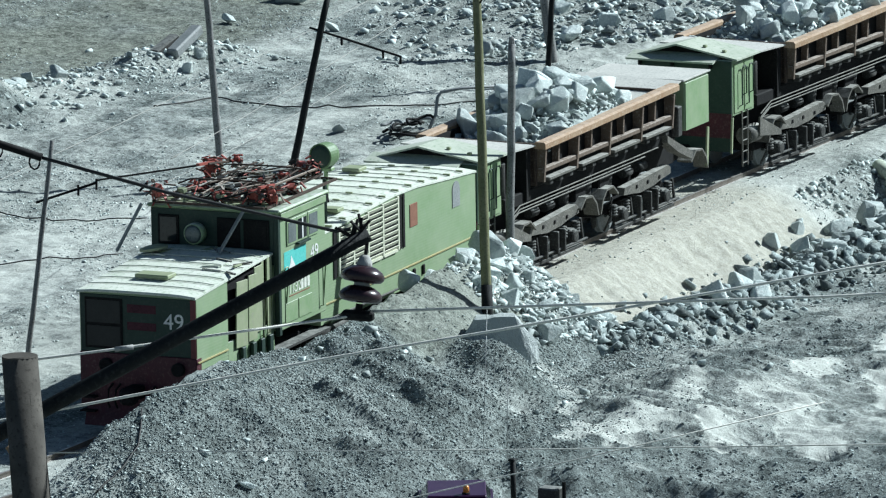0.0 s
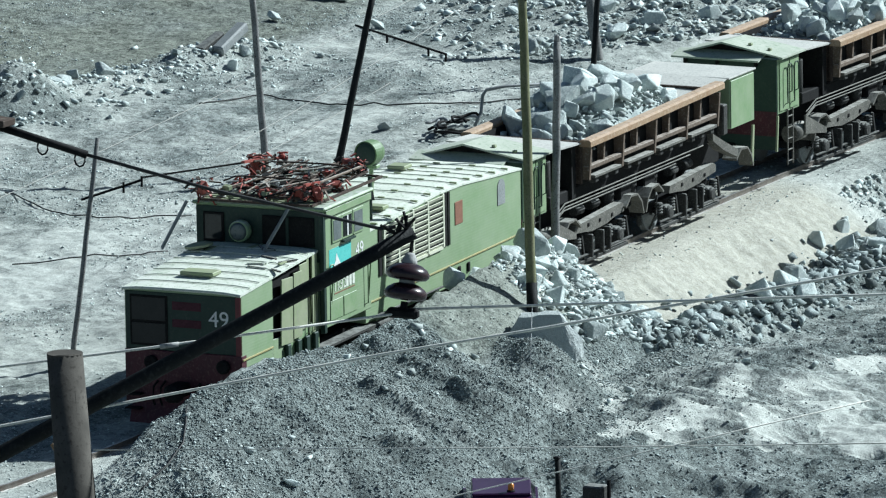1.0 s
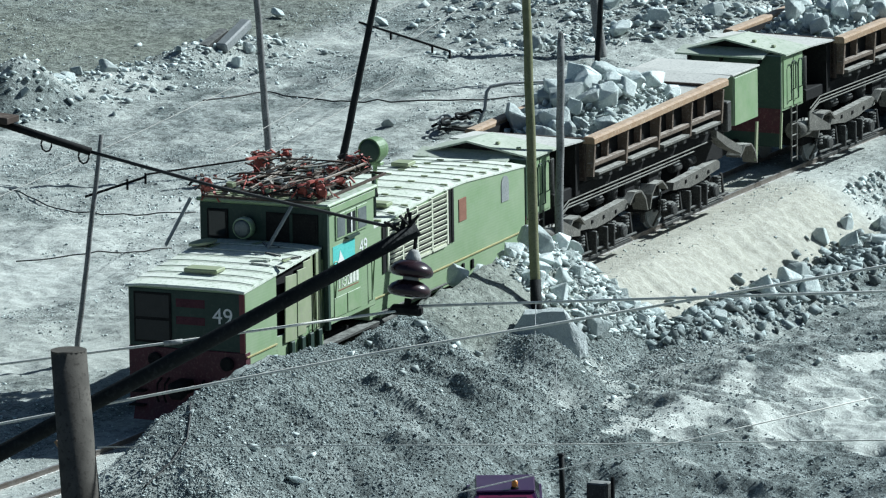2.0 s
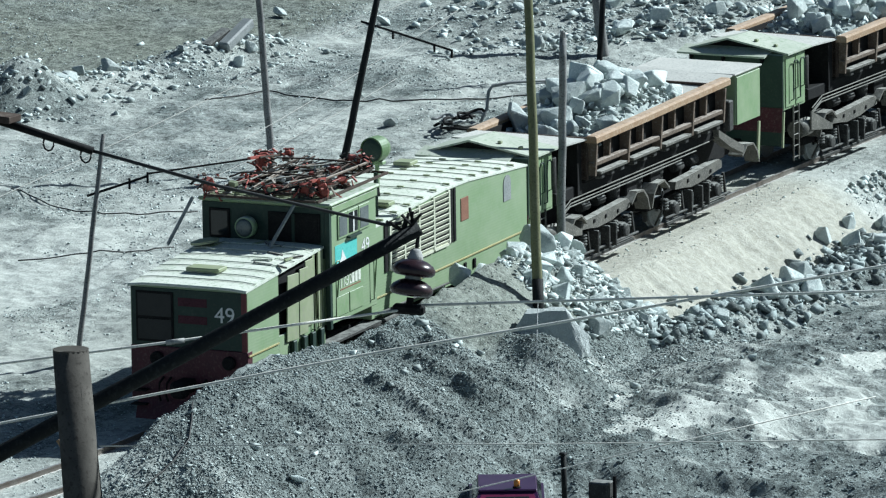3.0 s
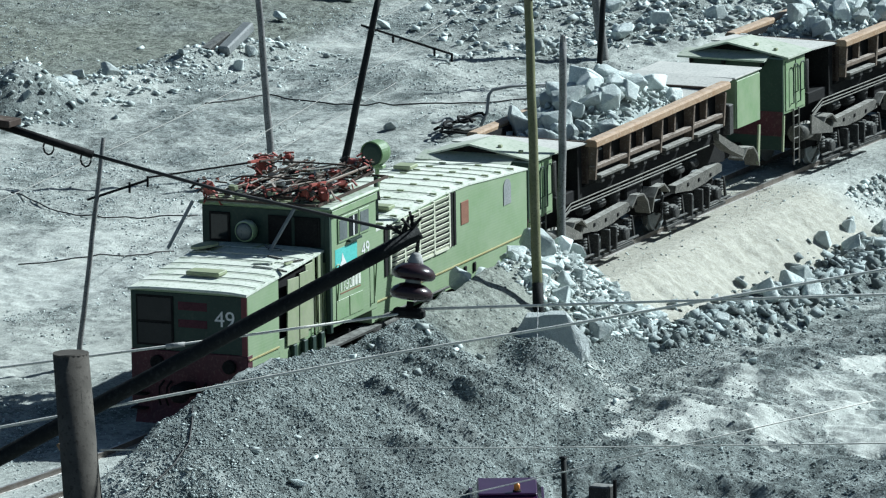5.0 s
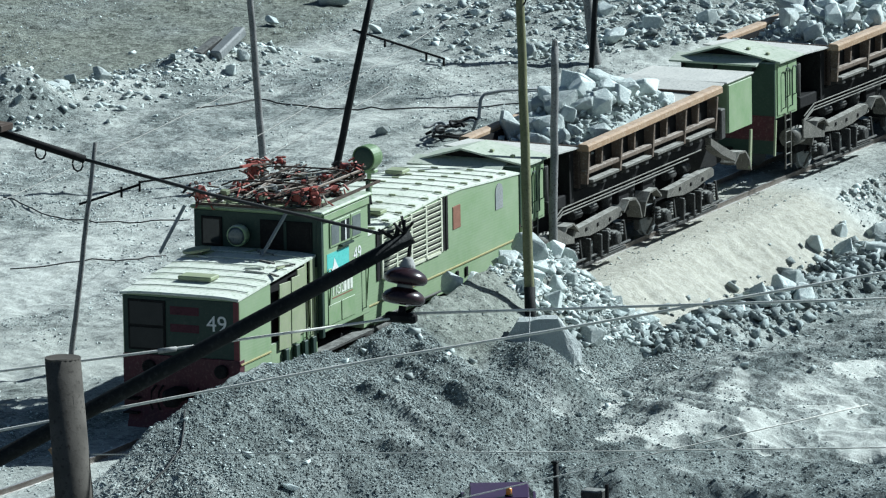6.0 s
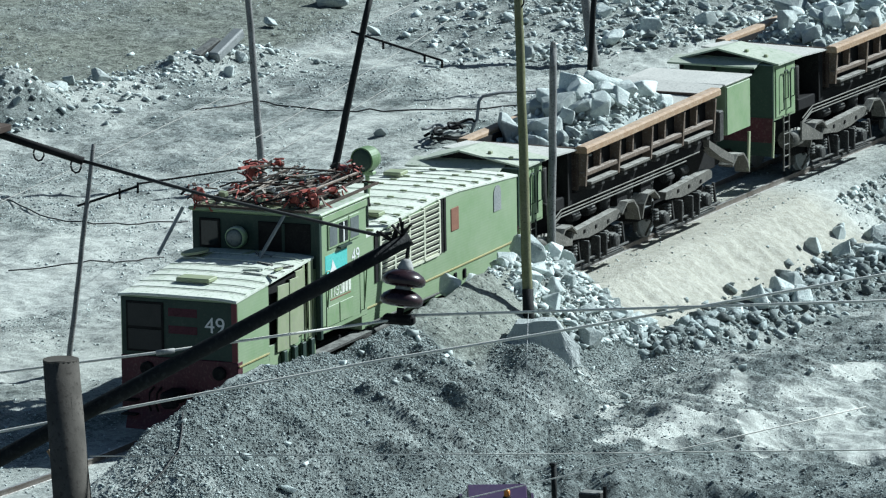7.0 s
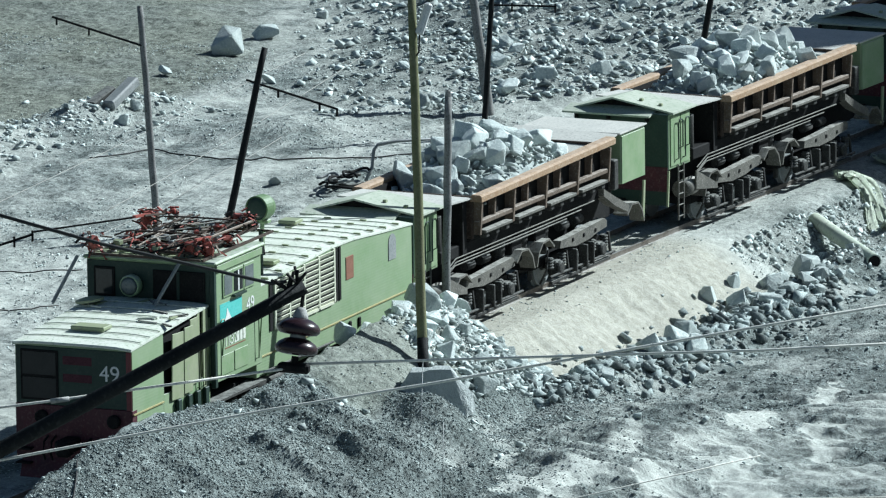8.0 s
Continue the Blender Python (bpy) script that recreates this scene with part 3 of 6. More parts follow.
def make_locomotive():
    loco = thing("locomotive", "faded green quarry electric locomotive with dusty roof, standing on the track", "locomotive", pose(0, 0, 0, 0, -math.degrees(GRADE), 0))
    H = 1.575
    # front hood and rear hood
    bm = loft(B(), [hood_outline(x, H, 1.25) for x in (0.0, 1.8)])
    part("front_hood", bm, M_GREEN, loco)
    # solid block, black to stand for the shade inside the open bay
    bm = loft(B(), [hood_outline(x, H - 0.12, 1.25) for x in (1.8, 3.4, 4.5)])
    part("front_hood", bm, M_BLACK, loco, "engine bay as a black block standing for shade")
    rear = part("rear_hood", loft(B(), [hood_outline(x, H, 1.25) for x in (7.95, 9, 10, 11, 12, 12.75, 13.5, 14.5, 15.5, 16.3, 17.0, 17.3)]), M_GREEN, loco)
    for name, xs in (("front_roof", (-0.06, 1, 2, 3, 4, 4.5)), ("rear_roof", (7.32, 9, 10, 11, 12, 12.75, 13.5, 14.5, 15.5, 16.4, 17.0, 17.33))):
        roof = part(name, loft(B(), [roof_outline(x, H + 0.025) for x in xs]), M_ROOF, loco, "pale dust-covered sheet roof", smooth=False)
        lo, hi = xs[0], xs[-1]
        n = int((hi - lo) / (0.55 if lo < 1 else 0.80))
        for k in range(1, n):
            x = lo + (hi - lo) * k / n
            e = eave(x)
            pts = [(x, s * (H + 0.03), e + 0.045 + CROWN * (1 - abs(s) ** 5)) for s in (-0.98, -0.75, -0.5, -0.25, 0, 0.25, 0.5, 0.75, 0.98)]
            part("roof_batten", tube(B(), pts, 0.014, 5), M_ROOF, roof)
            if lo > 1:
                for s in (-0.93, -0.35, 0.3):
                    z = e + 0.05 + CROWN * (1 - abs(s) ** 5)
                    part("roof_hinge", box(B(), x - 0.03, x + 0.03, s * H - 0.09, s * H + 0.09, z, z + 0.035), M_OLIVE, roof)
    # long roof hatches
    for x0, x1, y0, y1 in ((1.0, 1.5, -0.35, 0.55), (14.6, 15.1, 0.55, 1.05), (9.3, 9.7, -1.2, -0.6)):
        e = eave(x0) + 0.12
        part("roof_hatch", box(B(), x0, x1, y0, y1, e, e + 0.1, 0.02), M_OLIVE, loco)
    # odds and ends lying on the front hood
    r2 = random.Random(5)
    for k in range(14):
        x, y = r2.uniform(2.2, 4.2), r2.choice((r2.uniform(-1.45, -0.9), r2.uniform(0.9, 1.5), r2.uniform(-1.4, 1.4)))
        z = eave(x) + CROWN * (1 - abs(y / H) ** 5) + 0.04
        a = r2.uniform(0, 180)
        part("roof_fitting", beam(B(), (x, y, z), (x + 0.5 * math.cos(a), y + 0.5 * math.sin(a), z + 0.02), 0.06, 0.04), r2.choice((M_OLIVE, M_TAN, M_ROOF)), loco)
    part("front_hatch_cover", lathe(B(), [(0.36, 0), (0.36, 0.06), (0.2, 0.1), (0.02, 0.1)], (3.6, 1.25, eave(3.6) + 0.14), (0, 0.15, 1), 16), M_OLIVE, loco)
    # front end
    # the end wall's shade is put into its darker green
    front = part("front_wall", box(B(), -0.03, 0.0, -1.55, 1.55, 1.92, 3.36, 0.01), M_DARK_SHADEGREEN, loco, "green end wall darkened as in shade, with white fleet number")
    part("window_frame", box(B(), -0.055, -0.03, 0.40, 1.42, 2.02, 3.28, 0.01), M_BLACK, front)
    for z0, z1 in ((2.08, 2.58), (2.66, 3.22)):
        part("window_pane", box(B(), -0.065, -0.056, 0.46, 1.36, z0, z1), M_PANE, front)
    for z0, z1 in ((2.95, 3.16), (2.52, 2.72)):
        part("painted_stripe", box(B(), -0.036, -0.031, -0.50, 0.28, z0, z1), M_FADED, front)
    part("corner_stripe", box(B(), -0.042, -0.031, -1.565, -1.43, 1.3, 3.36), M_MAROON, front, "dark red corner stripe")
    writing("49", 0.56, Matrix(((0, 0, -1, -0.038), (-1, 0, 0, -0.70), (0, 1, 0, 2.60), (0, 0, 0, 1))), M_WHITE, front, "fleet_number")
    part("front_lip", tube(B(), [(-0.07, y, 3.41 + CROWN * (1 - abs(y / 1.62) ** 5)) for y in np.linspace(-1.6, 1.6, 9)], 0.04, 6), M_ROOF, loco)
    apron = part("front_apron", box(B(), -0.05, 0.25, -1.58, 1.58, 0.55, 1.915, 0.02), M_RED, loco, "dark red lower front")
    for y in (-1.1, 0.85):
        part("buffer_lamp", lathe(B(), [(0.17, 0), (0.17, 0.10), (0.13, 0.12), (0.02, 0.10)], (-0.05, y, 1.62), (-1, 0, 0), 16), M_BLACK, apron)
    part("coupler", box(B(), -0.75, -0.02, -0.18, 0.22, 0.85, 1.18, 0.05), M_BLACK, apron)
    part("coupler_jaw", box(B(), -0.95, -0.6, -0.28, 0.12, 0.82, 1.22, 0.08), M_BLACK, apron)
    for y in (-0.65, -0.45, 0.5, 0.7):
        part("brake_hose", tube(B(), [(-0.05, y, 1.15), (-0.3, y, 1.05), (-0.35, y, 0.75), (-0.25, y, 0.6)], 0.03, 6), M_BLACK, apron)
    part("plough", loft(B(), [[(-0.25, y, 0.12), (0.1, y, 0.12), (0.1, y, 0.6), (-0.05, y, 0.6)] for y in (-1.4, 0, 1.4)]), M_RED, apron)
    for k in range(3):
        part("step", box(B(), -0.28, 0.1, 1.1, 1.5, 0.45 + 0.35 * k, 0.49 + 0.35 * k), M_BLACK, apron)
    # side of the front hood: leaning access panels and dark gaps
    part("side_sill", box(B(), 1.75, 4.5, -H, -H + 0.06, 1.25, 1.95), M_GREEN_FLAT, loco)
    for x0, x1, out, lean in ((2.05, 2.75, 0.03, 3), (2.80, 3.30, 0.05, 1.5), (3.34, 3.80, 0.03, -1)):
        p = part("access_panel", box(B(), x0, x1, -0.03, 0.0, 1.85, 3.50, 0.008), M_OLIVE, loco)
        p.matrix_basis = Matrix.Translation((0, -H - out, 0)) @ pose(0, 0, 0, 0, lean, 0)
    part("door_post", box(B(), 3.82, 3.95, -H, -H + 0.1, 1.5, eave(3.8)), M_OLIVE, loco)
    part("side_door", box(B(), 4.10, 4.40, -H - 0.02, -H + 0.02, 1.6, eave(4.5), 0.01), M_OLIVE, loco, "worn olive side door")
    part("far_side_wall", box(B(), 1.8, 4.5, H - 0.08, H, 1.25, 3.50), M_GREEN_FLAT, loco)
    for x in (3.75, 4.1):
        handrail("handrail", loco, x, 1.75, 3.05, -H, M_OLIVE)
    for k, x in enumerate((2.4, 3.0, 3.5, 4.0)):
        part("step_bracket", box(B(), x, x + 0.22, -H - 0.12, -H - 0.02, 1.30, 1.72, 0.02), M_DARK_SHADEGREEN, loco)
    # ochre waist line
    for x0, x1 in ((0.0, 1.75), (7.35, 17.28)):
        part("waist_line", box(B(), x0, x1, -H - 0.035, -H, 1.775, 1.82, 0.006), M_YELLOW, loco)
    # cab, wider than the hoods
    z0, z1, W, xf, xr = 1.72, 4.70, 1.75, 4.50, 7.30
    cab = part("cab", box(B(), xf, xr, -W, W, z0, z1, 0.02), M_GREEN, loco)
    part("cab_back", box(B(), xr, 7.95, -H - 0.005, H, 1.3, 3.62, 0.01), M_GREEN, cab)
    # green darkened here to stand for shade on the cab front
    front_cab = part("cab_front", box(B(), xf - 0.04, xf - 0.002, -W + 0.03, W - 0.03, 3.40, 4.66), M_DARK_SHADEGREEN, cab, "green cab front darkened as in shade")
    part("corner_post", box(B(), xf - 0.06, xf + 0.10, -W - 0.012, -W + 0.12, 1.6, 4.6, 0.02), M_DARK_SHADEGREEN, cab)
    for y0, y1 in ((-1.52, -0.10), (0.95, 1.52)):
        f = part("front_window", box(B(), xf - 0.08, xf - 0.042, y0, y1, 3.78, 4.52, 0.01), M_BLACK, front_cab)
        # the near-side pane is black, standing for a dark open window
        part("pane", box(B(), xf - 0.092, xf - 0.082, y0 + 0.06, y1 - 0.06, 3.84, 4.46), M_BLACK if y0 < 0 else M_GLASS, f)
    part("window_bar", box(B(), xf - 0.11, xf - 0.093, -0.84, -0.76, 3.80, 4.50), M_DARK_SHADEGREEN, front_cab)
    lamp = part("headlight", lathe(B(), [(0.16, 0.0), (0.27, 0.1), (0.27, 0.30), (0.24, 0.33)], (xf - 0.05, 0.42, 4.12), (-1, 0, 0), 22), M_GREEN_FLAT, cab, "round headlight with green rim", smooth=True)
    part("lens", lathe(B(), [(0.23, 0), (0.15, 0.03), (0.02, 0.045)], (xf - 0.38, 0.42, 4.12), (-1, 0, 0), 22), M_DUSTYGLASS, lamp, smooth=True)
    part("cab_roof", box(B(), xf - 0.12, xr + 0.10, -W - 0.09, W + 0.06, 4.70, 4.80, 0.04), M_GREEN_FLAT, cab, "light green cab roof")
    part("cab_cornice", box(B(), xf + 0.05, xr, -W - 0.05, -W - 0.01, 4.50, 4.70, 0.02), M_GREEN_FLAT, cab)
    for x0, x1, mt in ((5.00, 5.46, M_DUSTYGLASS), (5.58, 6.10, M_GLASS), (6.26, 6.76, M_DUSTYGLASS)):
        f = part("side_window", box(B(), x0 - 0.06, x1 + 0.06, -W - 0.035, -W - 0.001, 3.80, 4.44, 0.01), M_GREEN_FLAT, cab)
        part("pane", box(B(), x0, x1, -W - 0.044, -W - 0.036, 3.86, 4.37), mt, f)
    part("window_post", box(B(), 5.80, 5.87, -W - 0.055, -W - 0.045, 3.86, 4.37), M_WHITE, cab)
    part("window_ledge", box(B(), 5.5, 6.2, -W - 0.11, -W - 0.01, 3.74, 3.79), M_DARK_SHADEGREEN, cab)
    part("emblem_panel", box(B(), 4.78, 6.10, -W - 0.008, -W - 0.001, 3.08, 3.66), M_TEAL, cab, "teal emblem panel with a pale mark")
    part("emblem_mark", loft(B(), [[(5.00, y, 3.18), (5.50, y, 3.16), (5.38, y, 3.30), (5.20, y, 3.52), (5.14, y, 3.32)] for y in (-W - 0.014, -W - 0.009)]), M_WHITE, cab)
    side = Matrix(((1, 0, 0, 0), (0, 0, -1, -W - 0.006), (0, 1, 0, 0), (0, 0, 0, 1)))
    writing("49", 0.50, Matrix.Translation((6.36, 0, 3.20)) @ side, M_WHITE, cab, "fleet_number")
    writing("ПЭ2", 0.36, Matrix.Translation((5.06, 0, 2.56)) @ side, M_ROOF, cab, "lettering")
    for k in range(3):
        part("lettering_bar", box(B(), 5.76 + 0.19 * k, 5.90 + 0.19 * k, -W - 0.014, -W - 0.002, 2.56, 2.82), M_ROOF, cab)
    part("lettering_line", box(B(), 5.06, 6.28, -W - 0.010, -W - 0.002, 2.49, 2.515), M_BROWN, cab)
    for x0, x1 in ((4.80, 5.55), (5.60, 6.40)):
        part("locker_door", box(B(), x0, x1, -W - 0.02, -W - 0.002, 1.86, 2.36, 0.008), M_GREEN_FLAT, cab)
    for x in (4.66, 6.95):
        handrail("handrail", cab, x, 1.9, 3.3, -W, M_GREEN_FLAT)
    # louvres of the rear hood
    lou = part("louvre", box(B(), 8.42, 12.14, -H - 0.02, -H + 0.01, 2.40, 3.60), M_BLACK, rear, "cream louvred vent panels")
    edges = [8.42, 9.32, 10.24, 11.17, 12.14]
    for x in edges:
        part("louvre_frame", box(B(), x - 0.05, x + 0.05, -H - 0.07, -H - 0.015, 2.36, eave(x) - 0.04, 0.01), M_CREAM, lou)
    for x0, x1 in zip(edges, edges[1:]):
        part("louvre_rail", box(B(), x0 + 0.05, x1 - 0.05, -H - 0.06, -H - 0.015, 2.33, 2.40), M_CREAM, lou)
        top = eave((x0 + x1) / 2) - 0.06
        n = 10
        for k in range(n):
            z = 2.45 + (top - 2.5) * k / (n - 1)
            part("slat", box(B(), x0 + 0.05, x1 - 0.05, -0.010, 0.010, -0.052, 0.052, 0, pose(0, -H - 0.045, z, 30, 0, 0)), M_CREAM, lou)
    # black bars on the wall stand for the shade in open slots
    for x0, x1 in ((8.14, 8.32), (12.28, 12.42), (12.50, 12.62)):
        part("door_gap", box(B(), x0, x1, -H - 0.03, -H + 0.01, 2.35, eave(x0) - 0.06), M_BLACK, rear)
    part("boarded_window", box(B(), 12.97, 13.46, -H - 0.02, -H + 0.01, 2.78, 3.38, 0.01), M_BROWN, rear, "brown boarded window")
    # rounded grey window near the rear
    pts = [(15.75 + 0.24 + 0.24 * math.cos(a), 3.24 + 0.24 * math.sin(a)) for a in np.linspace(0, math.pi, 9)] + [(15.75, 2.80), (16.23, 2.80)]
    part("round_top_window", loft(B(), [[(x, y, z) for x, z in pts] for y in (-H + 0.01, -H - 0.02)]), M_GREY, rear, "grey round-topped blanked window")
    for x in (13.1, 13.7):
        part("latch", box(B(), x, x + 0.14, -H - 0.05, -H, 1.42, 1.68, 0.02), M_BLACK, loco)
    part("side_rod", tube(B(), [(7.6, -H - 0.10, 1.42), (12, -H - 0.10, 1.38)], 0.03, 6), M_FRAME, loco)
    # underframe, tanks and bogies
    part("underframe", box(B(), 0.2, 17.1, -1.2, 1.2, 0.85, 1.26, 0.03), M_BLACK, loco)
    part("air_tank", tube(B(), [(7.1, -1.3, 0.98), (9.3, -1.3, 0.98)], 0.26, 14), M_FRAME, loco, smooth=True)
    part("footboard", box(B(), 4.4, 7.6, -H - 0.15, -H + 0.2, 1.18, 1.24), M_FRAME, loco)
    for xc in (3.6, 13.6):
        bog = part("bogie", box(B(), xc - 2.0, xc + 2.0, -1.25, -1.05, 0.55, 0.85, 0.03), M_FRAME, loco)
        part("bogie_frame", box(B(), xc - 2.0, xc + 2.0, 1.05, 1.25, 0.55, 0.85, 0.03), M_FRAME, bog)
        for x in (xc - 1.3, xc + 1.3):
            make_wheelset(bog, x)
            part("axle_box", box(B(), x - 0.2, x + 0.2, -1.4, -1.1, 0.36, 0.7, 0.04), M_FRAME, bog)
    return loco


LOCO = make_locomotive()


def red_clump(parent, at, size, rr, label):
    """A casting with its levers, bolts and brackets."""
    core = part("casting", box(B(), -0.10 * size, 0.12 * size, -0.09 * size, 0.10 * size, -0.13 * size, 0.12 * size, 0.03, Matrix.Translation(at) @ pose(0, 0, 0, rr.uniform(-25, 25), rr.uniform(-25, 25), rr.uniform(0, 90))), M_BRIGHTRED, parent, label)
    for _ in range(24):
        a = Vector(at) + Vector([rr.uniform(-0.19, 0.19) * size for _ in range(3)])
        b = a + Vector((rr.uniform(-0.2, 0.2), rr.uniform(-0.2, 0.2), rr.uniform(-0.2, 0.10))) * size
        part("lever", beam(B(), a, b, rr.uniform(0.03, 0.09), rr.uniform(0.02, 0.05)), rr.choice((M_BRIGHTRED, M_BRIGHTRED, M_BRIGHTRED, M_RIB, M_BLACK, M_DARKRUST)), core)
    return core


def make_pantographs():
    """Folded collectors, insulators and booms on the cab roof."""
    rr = random.Random(11)
    base = LOCO.matrix_basis
    spots = (((4.45, 1.52, 5.12), (4.70, -1.05, 5.10), (4.95, -1.40, 5.06), (4.7, 0.0, 5.02), (5.95, 1.20, 4.98)), ((7.75, 1.60, 5.08), (8.2, 1.75, 5.10), (8.5, -0.60, 5.10), (7.4, -0.55, 5.04), (6.6, -1.2, 4.98)))
    for k, (xc, yc) in enumerate(((5.5, 0.1), (7.6, 0.2))):
        p = thing("pantograph", "folded rusty red pantograph with tangled arms on the cab roof", "pantograph", base, "pantographs of the locomotive")
        z = 4.86
        part("base_frame", B_frame(xc - 0.9, xc + 0.9, -1.15, 1.15, z + 0.10, 0.06), M_DARKRUST, p)
        for x in (xc - 0.8, xc + 0.8):
            for y in (-1.05, 1.1):
                part("insulator", lathe(B(), [(0.06, 0), (0.10, 0.03), (0.06, 0.06), (0.10, 0.09), (0.06, 0.12), (0.09, 0.15), (0.05, 0.2)], (x, y, z - 0.02), (0, 0, 1), 12), rr.choice((M_BRIGHTRED, M_TAN)), p, "ribbed post insulator")
        for at in spots[k]:
            red_clump(p, at, 1.2 if at[2] > 5.05 else 0.85, rr, "red spring casting with levers")
        for y in (-0.95, -0.35, 0.45, 1.0):
            part("lower_arm", tube(B(), [(xc - 0.9, y + rr.uniform(-0.2, 0.2), z + 0.2), (xc + 0.9, y * 0.6 + rr.uniform(-0.2, 0.2), z + 0.30)], 0.024, 7), rr.choice((M_RIB, M_DARKRUST)), p)
            part("upper_arm", tube(B(), [(xc + 0.9, y * 0.8, z + 0.26), (xc - 0.95, y * 0.4 + rr.uniform(-0.3, 0.3), z + 0.40)], 0.018, 7), rr.choice((M_TAN, M_RIB)), p)
        for q in range(30):
            a, b, c = rr.uniform(-1.2, 1.2), rr.uniform(-1.2, 1.2), rr.uniform(-1.2, 1.25)
            part("tie_rod", tube(B(), [(xc + a, c, z + rr.uniform(0.03, 0.24)), (xc + b, c + rr.uniform(-0.7, 0.7), z + rr.uniform(0.05, 0.30))], rr.uniform(0.010, 0.022), 6), rr.choice((M_TAN, M_BLACK, M_BLACK, M_GREY, M_FRAME, M_RIB, M_TAN, M_BRIGHTRED)), p)
        for q in range(22):
            a, c = rr.uniform(-1.0, 1.0), rr.uniform(-1.2, 1.2)
            part("bracket", box(B(), -0.12, 0.12, -0.07, 0.07, -0.06, 0.06, 0.015, Matrix.Translation((xc + a, c, z + rr.uniform(0.05, 0.25))) @ pose(0, 0, 0, rr.uniform(-30, 30), 0, rr.uniform(0, 180))), rr.choice((M_BRIGHTRED, M_TAN, M_GREY, M_BLACK, M_BLACK, M_RIB, M_OLIVE)), p)
        x = xc - 0.1
        pts = [(x - 0.1, -1.35, z + 0.30), (x, -1.0, z + 0.40), (x + 0.05, -0.5, z + 0.42), (x + 0.1, 0.6, z + 0.40), (x + 0.1, 1.1, z + 0.38), (x, 1.4, z + 0.26)]
        part("contact_bow", tube(B(), pts, 0.022, 7), M_DARKRUST, p)
    # side collectors: long booms folded along the roof
    for y, mat, x0, x1, tip in ((1.50, M_DARKRUST, 8.4, 7.4, (5.5, 3.7, 5.05)), (-1.30, M_RIB, 8.2, 5.0, (4.3, -0.2, 5.0))):
        s = thing("side_collector", "side contact collector boom folded over the cab roof", "collector", base, "side collectors of the locomotive")
        part("boom", tube(B(), [(x0, y * 0.9, 5.16), (x1, y, 5.26)], 0.035, 8), mat, s)
        part("arm", tube(B(), [(x1, y, 5.26), tip], 0.026, 7), M_BLACK, s)
        red_clump(s, (x0 + 0.1, y * 0.8, 5.2), 0.8, rr, "red knuckle casting")
        part("shoe", beam(B(), (x1 + 0.3, y, 5.26), (x1 - 0.4, y + 0.1, 5.30), 0.10, 0.06), M_BRIGHTRED, s)
    # deck that carries it all, overhanging in front of the cab
    d = thing("roof_platform", "steel roof platform carrying the pantographs", "platform", base)
    part("platform_frame", B_frame(4.35, 8.6, -1.5, 1.6, 4.84, 0.06), M_DARKRUST, d)
    for x in np.arange(4.5, 5.6, 0.22):
        part("grating_bar", box(B(), x, x + 0.09, -1.47, 1.57, 4.81, 4.84), M_OLIVE, d)
    for y in (-1.2, 1.3):
        part("platform_post", box(B(), 8.5, 8.58, y - 0.04, y + 0.04, 3.6, 4.84), M_DARK_SHADEGREEN, d)
    for y in (2.35, -0.45):
        part("hanging_board", beam(B(), (4.2, y - 0.5, 4.8), (3.75, y, 3.75 if y < 0 else 3.65), 0.15, 0.04), M_GREY, d, "narrow grey hanging board")


def B_frame(x0, x1, y0, y1, z, w=0.09):
    bm = B()
    for a, b in (((x0, y0, z), (x1, y0, z)), ((x0, y1, z), (x1, y1, z)), ((x0, y0 + w, z), (x0, y1 - w, z)), ((x1, y0 + w, z), (x1, y1 - w, z)), ((x0 * 0.5 + x1 * 0.5, y0 + w, z), (x0 * 0.5 + x1 * 0.5, y1 - w, z))):
        beam(bm, a, b, w)
    return bm


make_pantographs()


def make_floodlight():
    f = thing("floodlight", "green drum-shaped floodlight on a short roof stand", "floodlight", LOCO.matrix_basis)
    c = Vector((10.85, -0.2, 4.99))
    axis_way = Vector((-0.995, 0.10, 0.0)).normalized()
    part("drum", lathe(B(), [(0.24, -0.22), (0.30, -0.19), (0.33, -0.08), (0.33, 0.28), (0.30, 0.29), (0.29, 0.22), (0.02, 0.2)], c, axis_way, 28), M_DRUM, f, smooth=False)
    # cover coloured darker to stand for its side turned from the sun
    part("lens", lathe(B(), [(0.285, 0), (0.2, 0.03), (0.01, 0.04)], c + axis_way * 0.27, axis_way, 28), M_DARK_SHADEGREEN, f, "green glass cover darkened as in shade")
    part("back_cap", lathe(B(), [(0.17, 0), (0.17, 0.06), (0.13, 0.08), (0.01, 0.08)], c - axis_way * 0.22, -axis_way, 20), M_DARK_SHADEGREEN, f)
    part("stand", tube(B(), [(c.x, c.y, 3.80), (c.x, c.y, 4.68)], 0.06, 8), M_GREEN_FLAT, f)
    part("yoke", box(B(), c.x - 0.12, c.x + 0.12, c.y - 0.2, c.y + 0.2, 4.58, 4.68, 0.02), M_GREEN_FLAT, f)
    for a in (-0.35, 0.35):
        part("foot", beam(B(), (c.x, c.y, 4.0), (c.x + a, c.y + a * 0.6, 3.84), 0.05), M_BLACK, f)


make_floodlight()


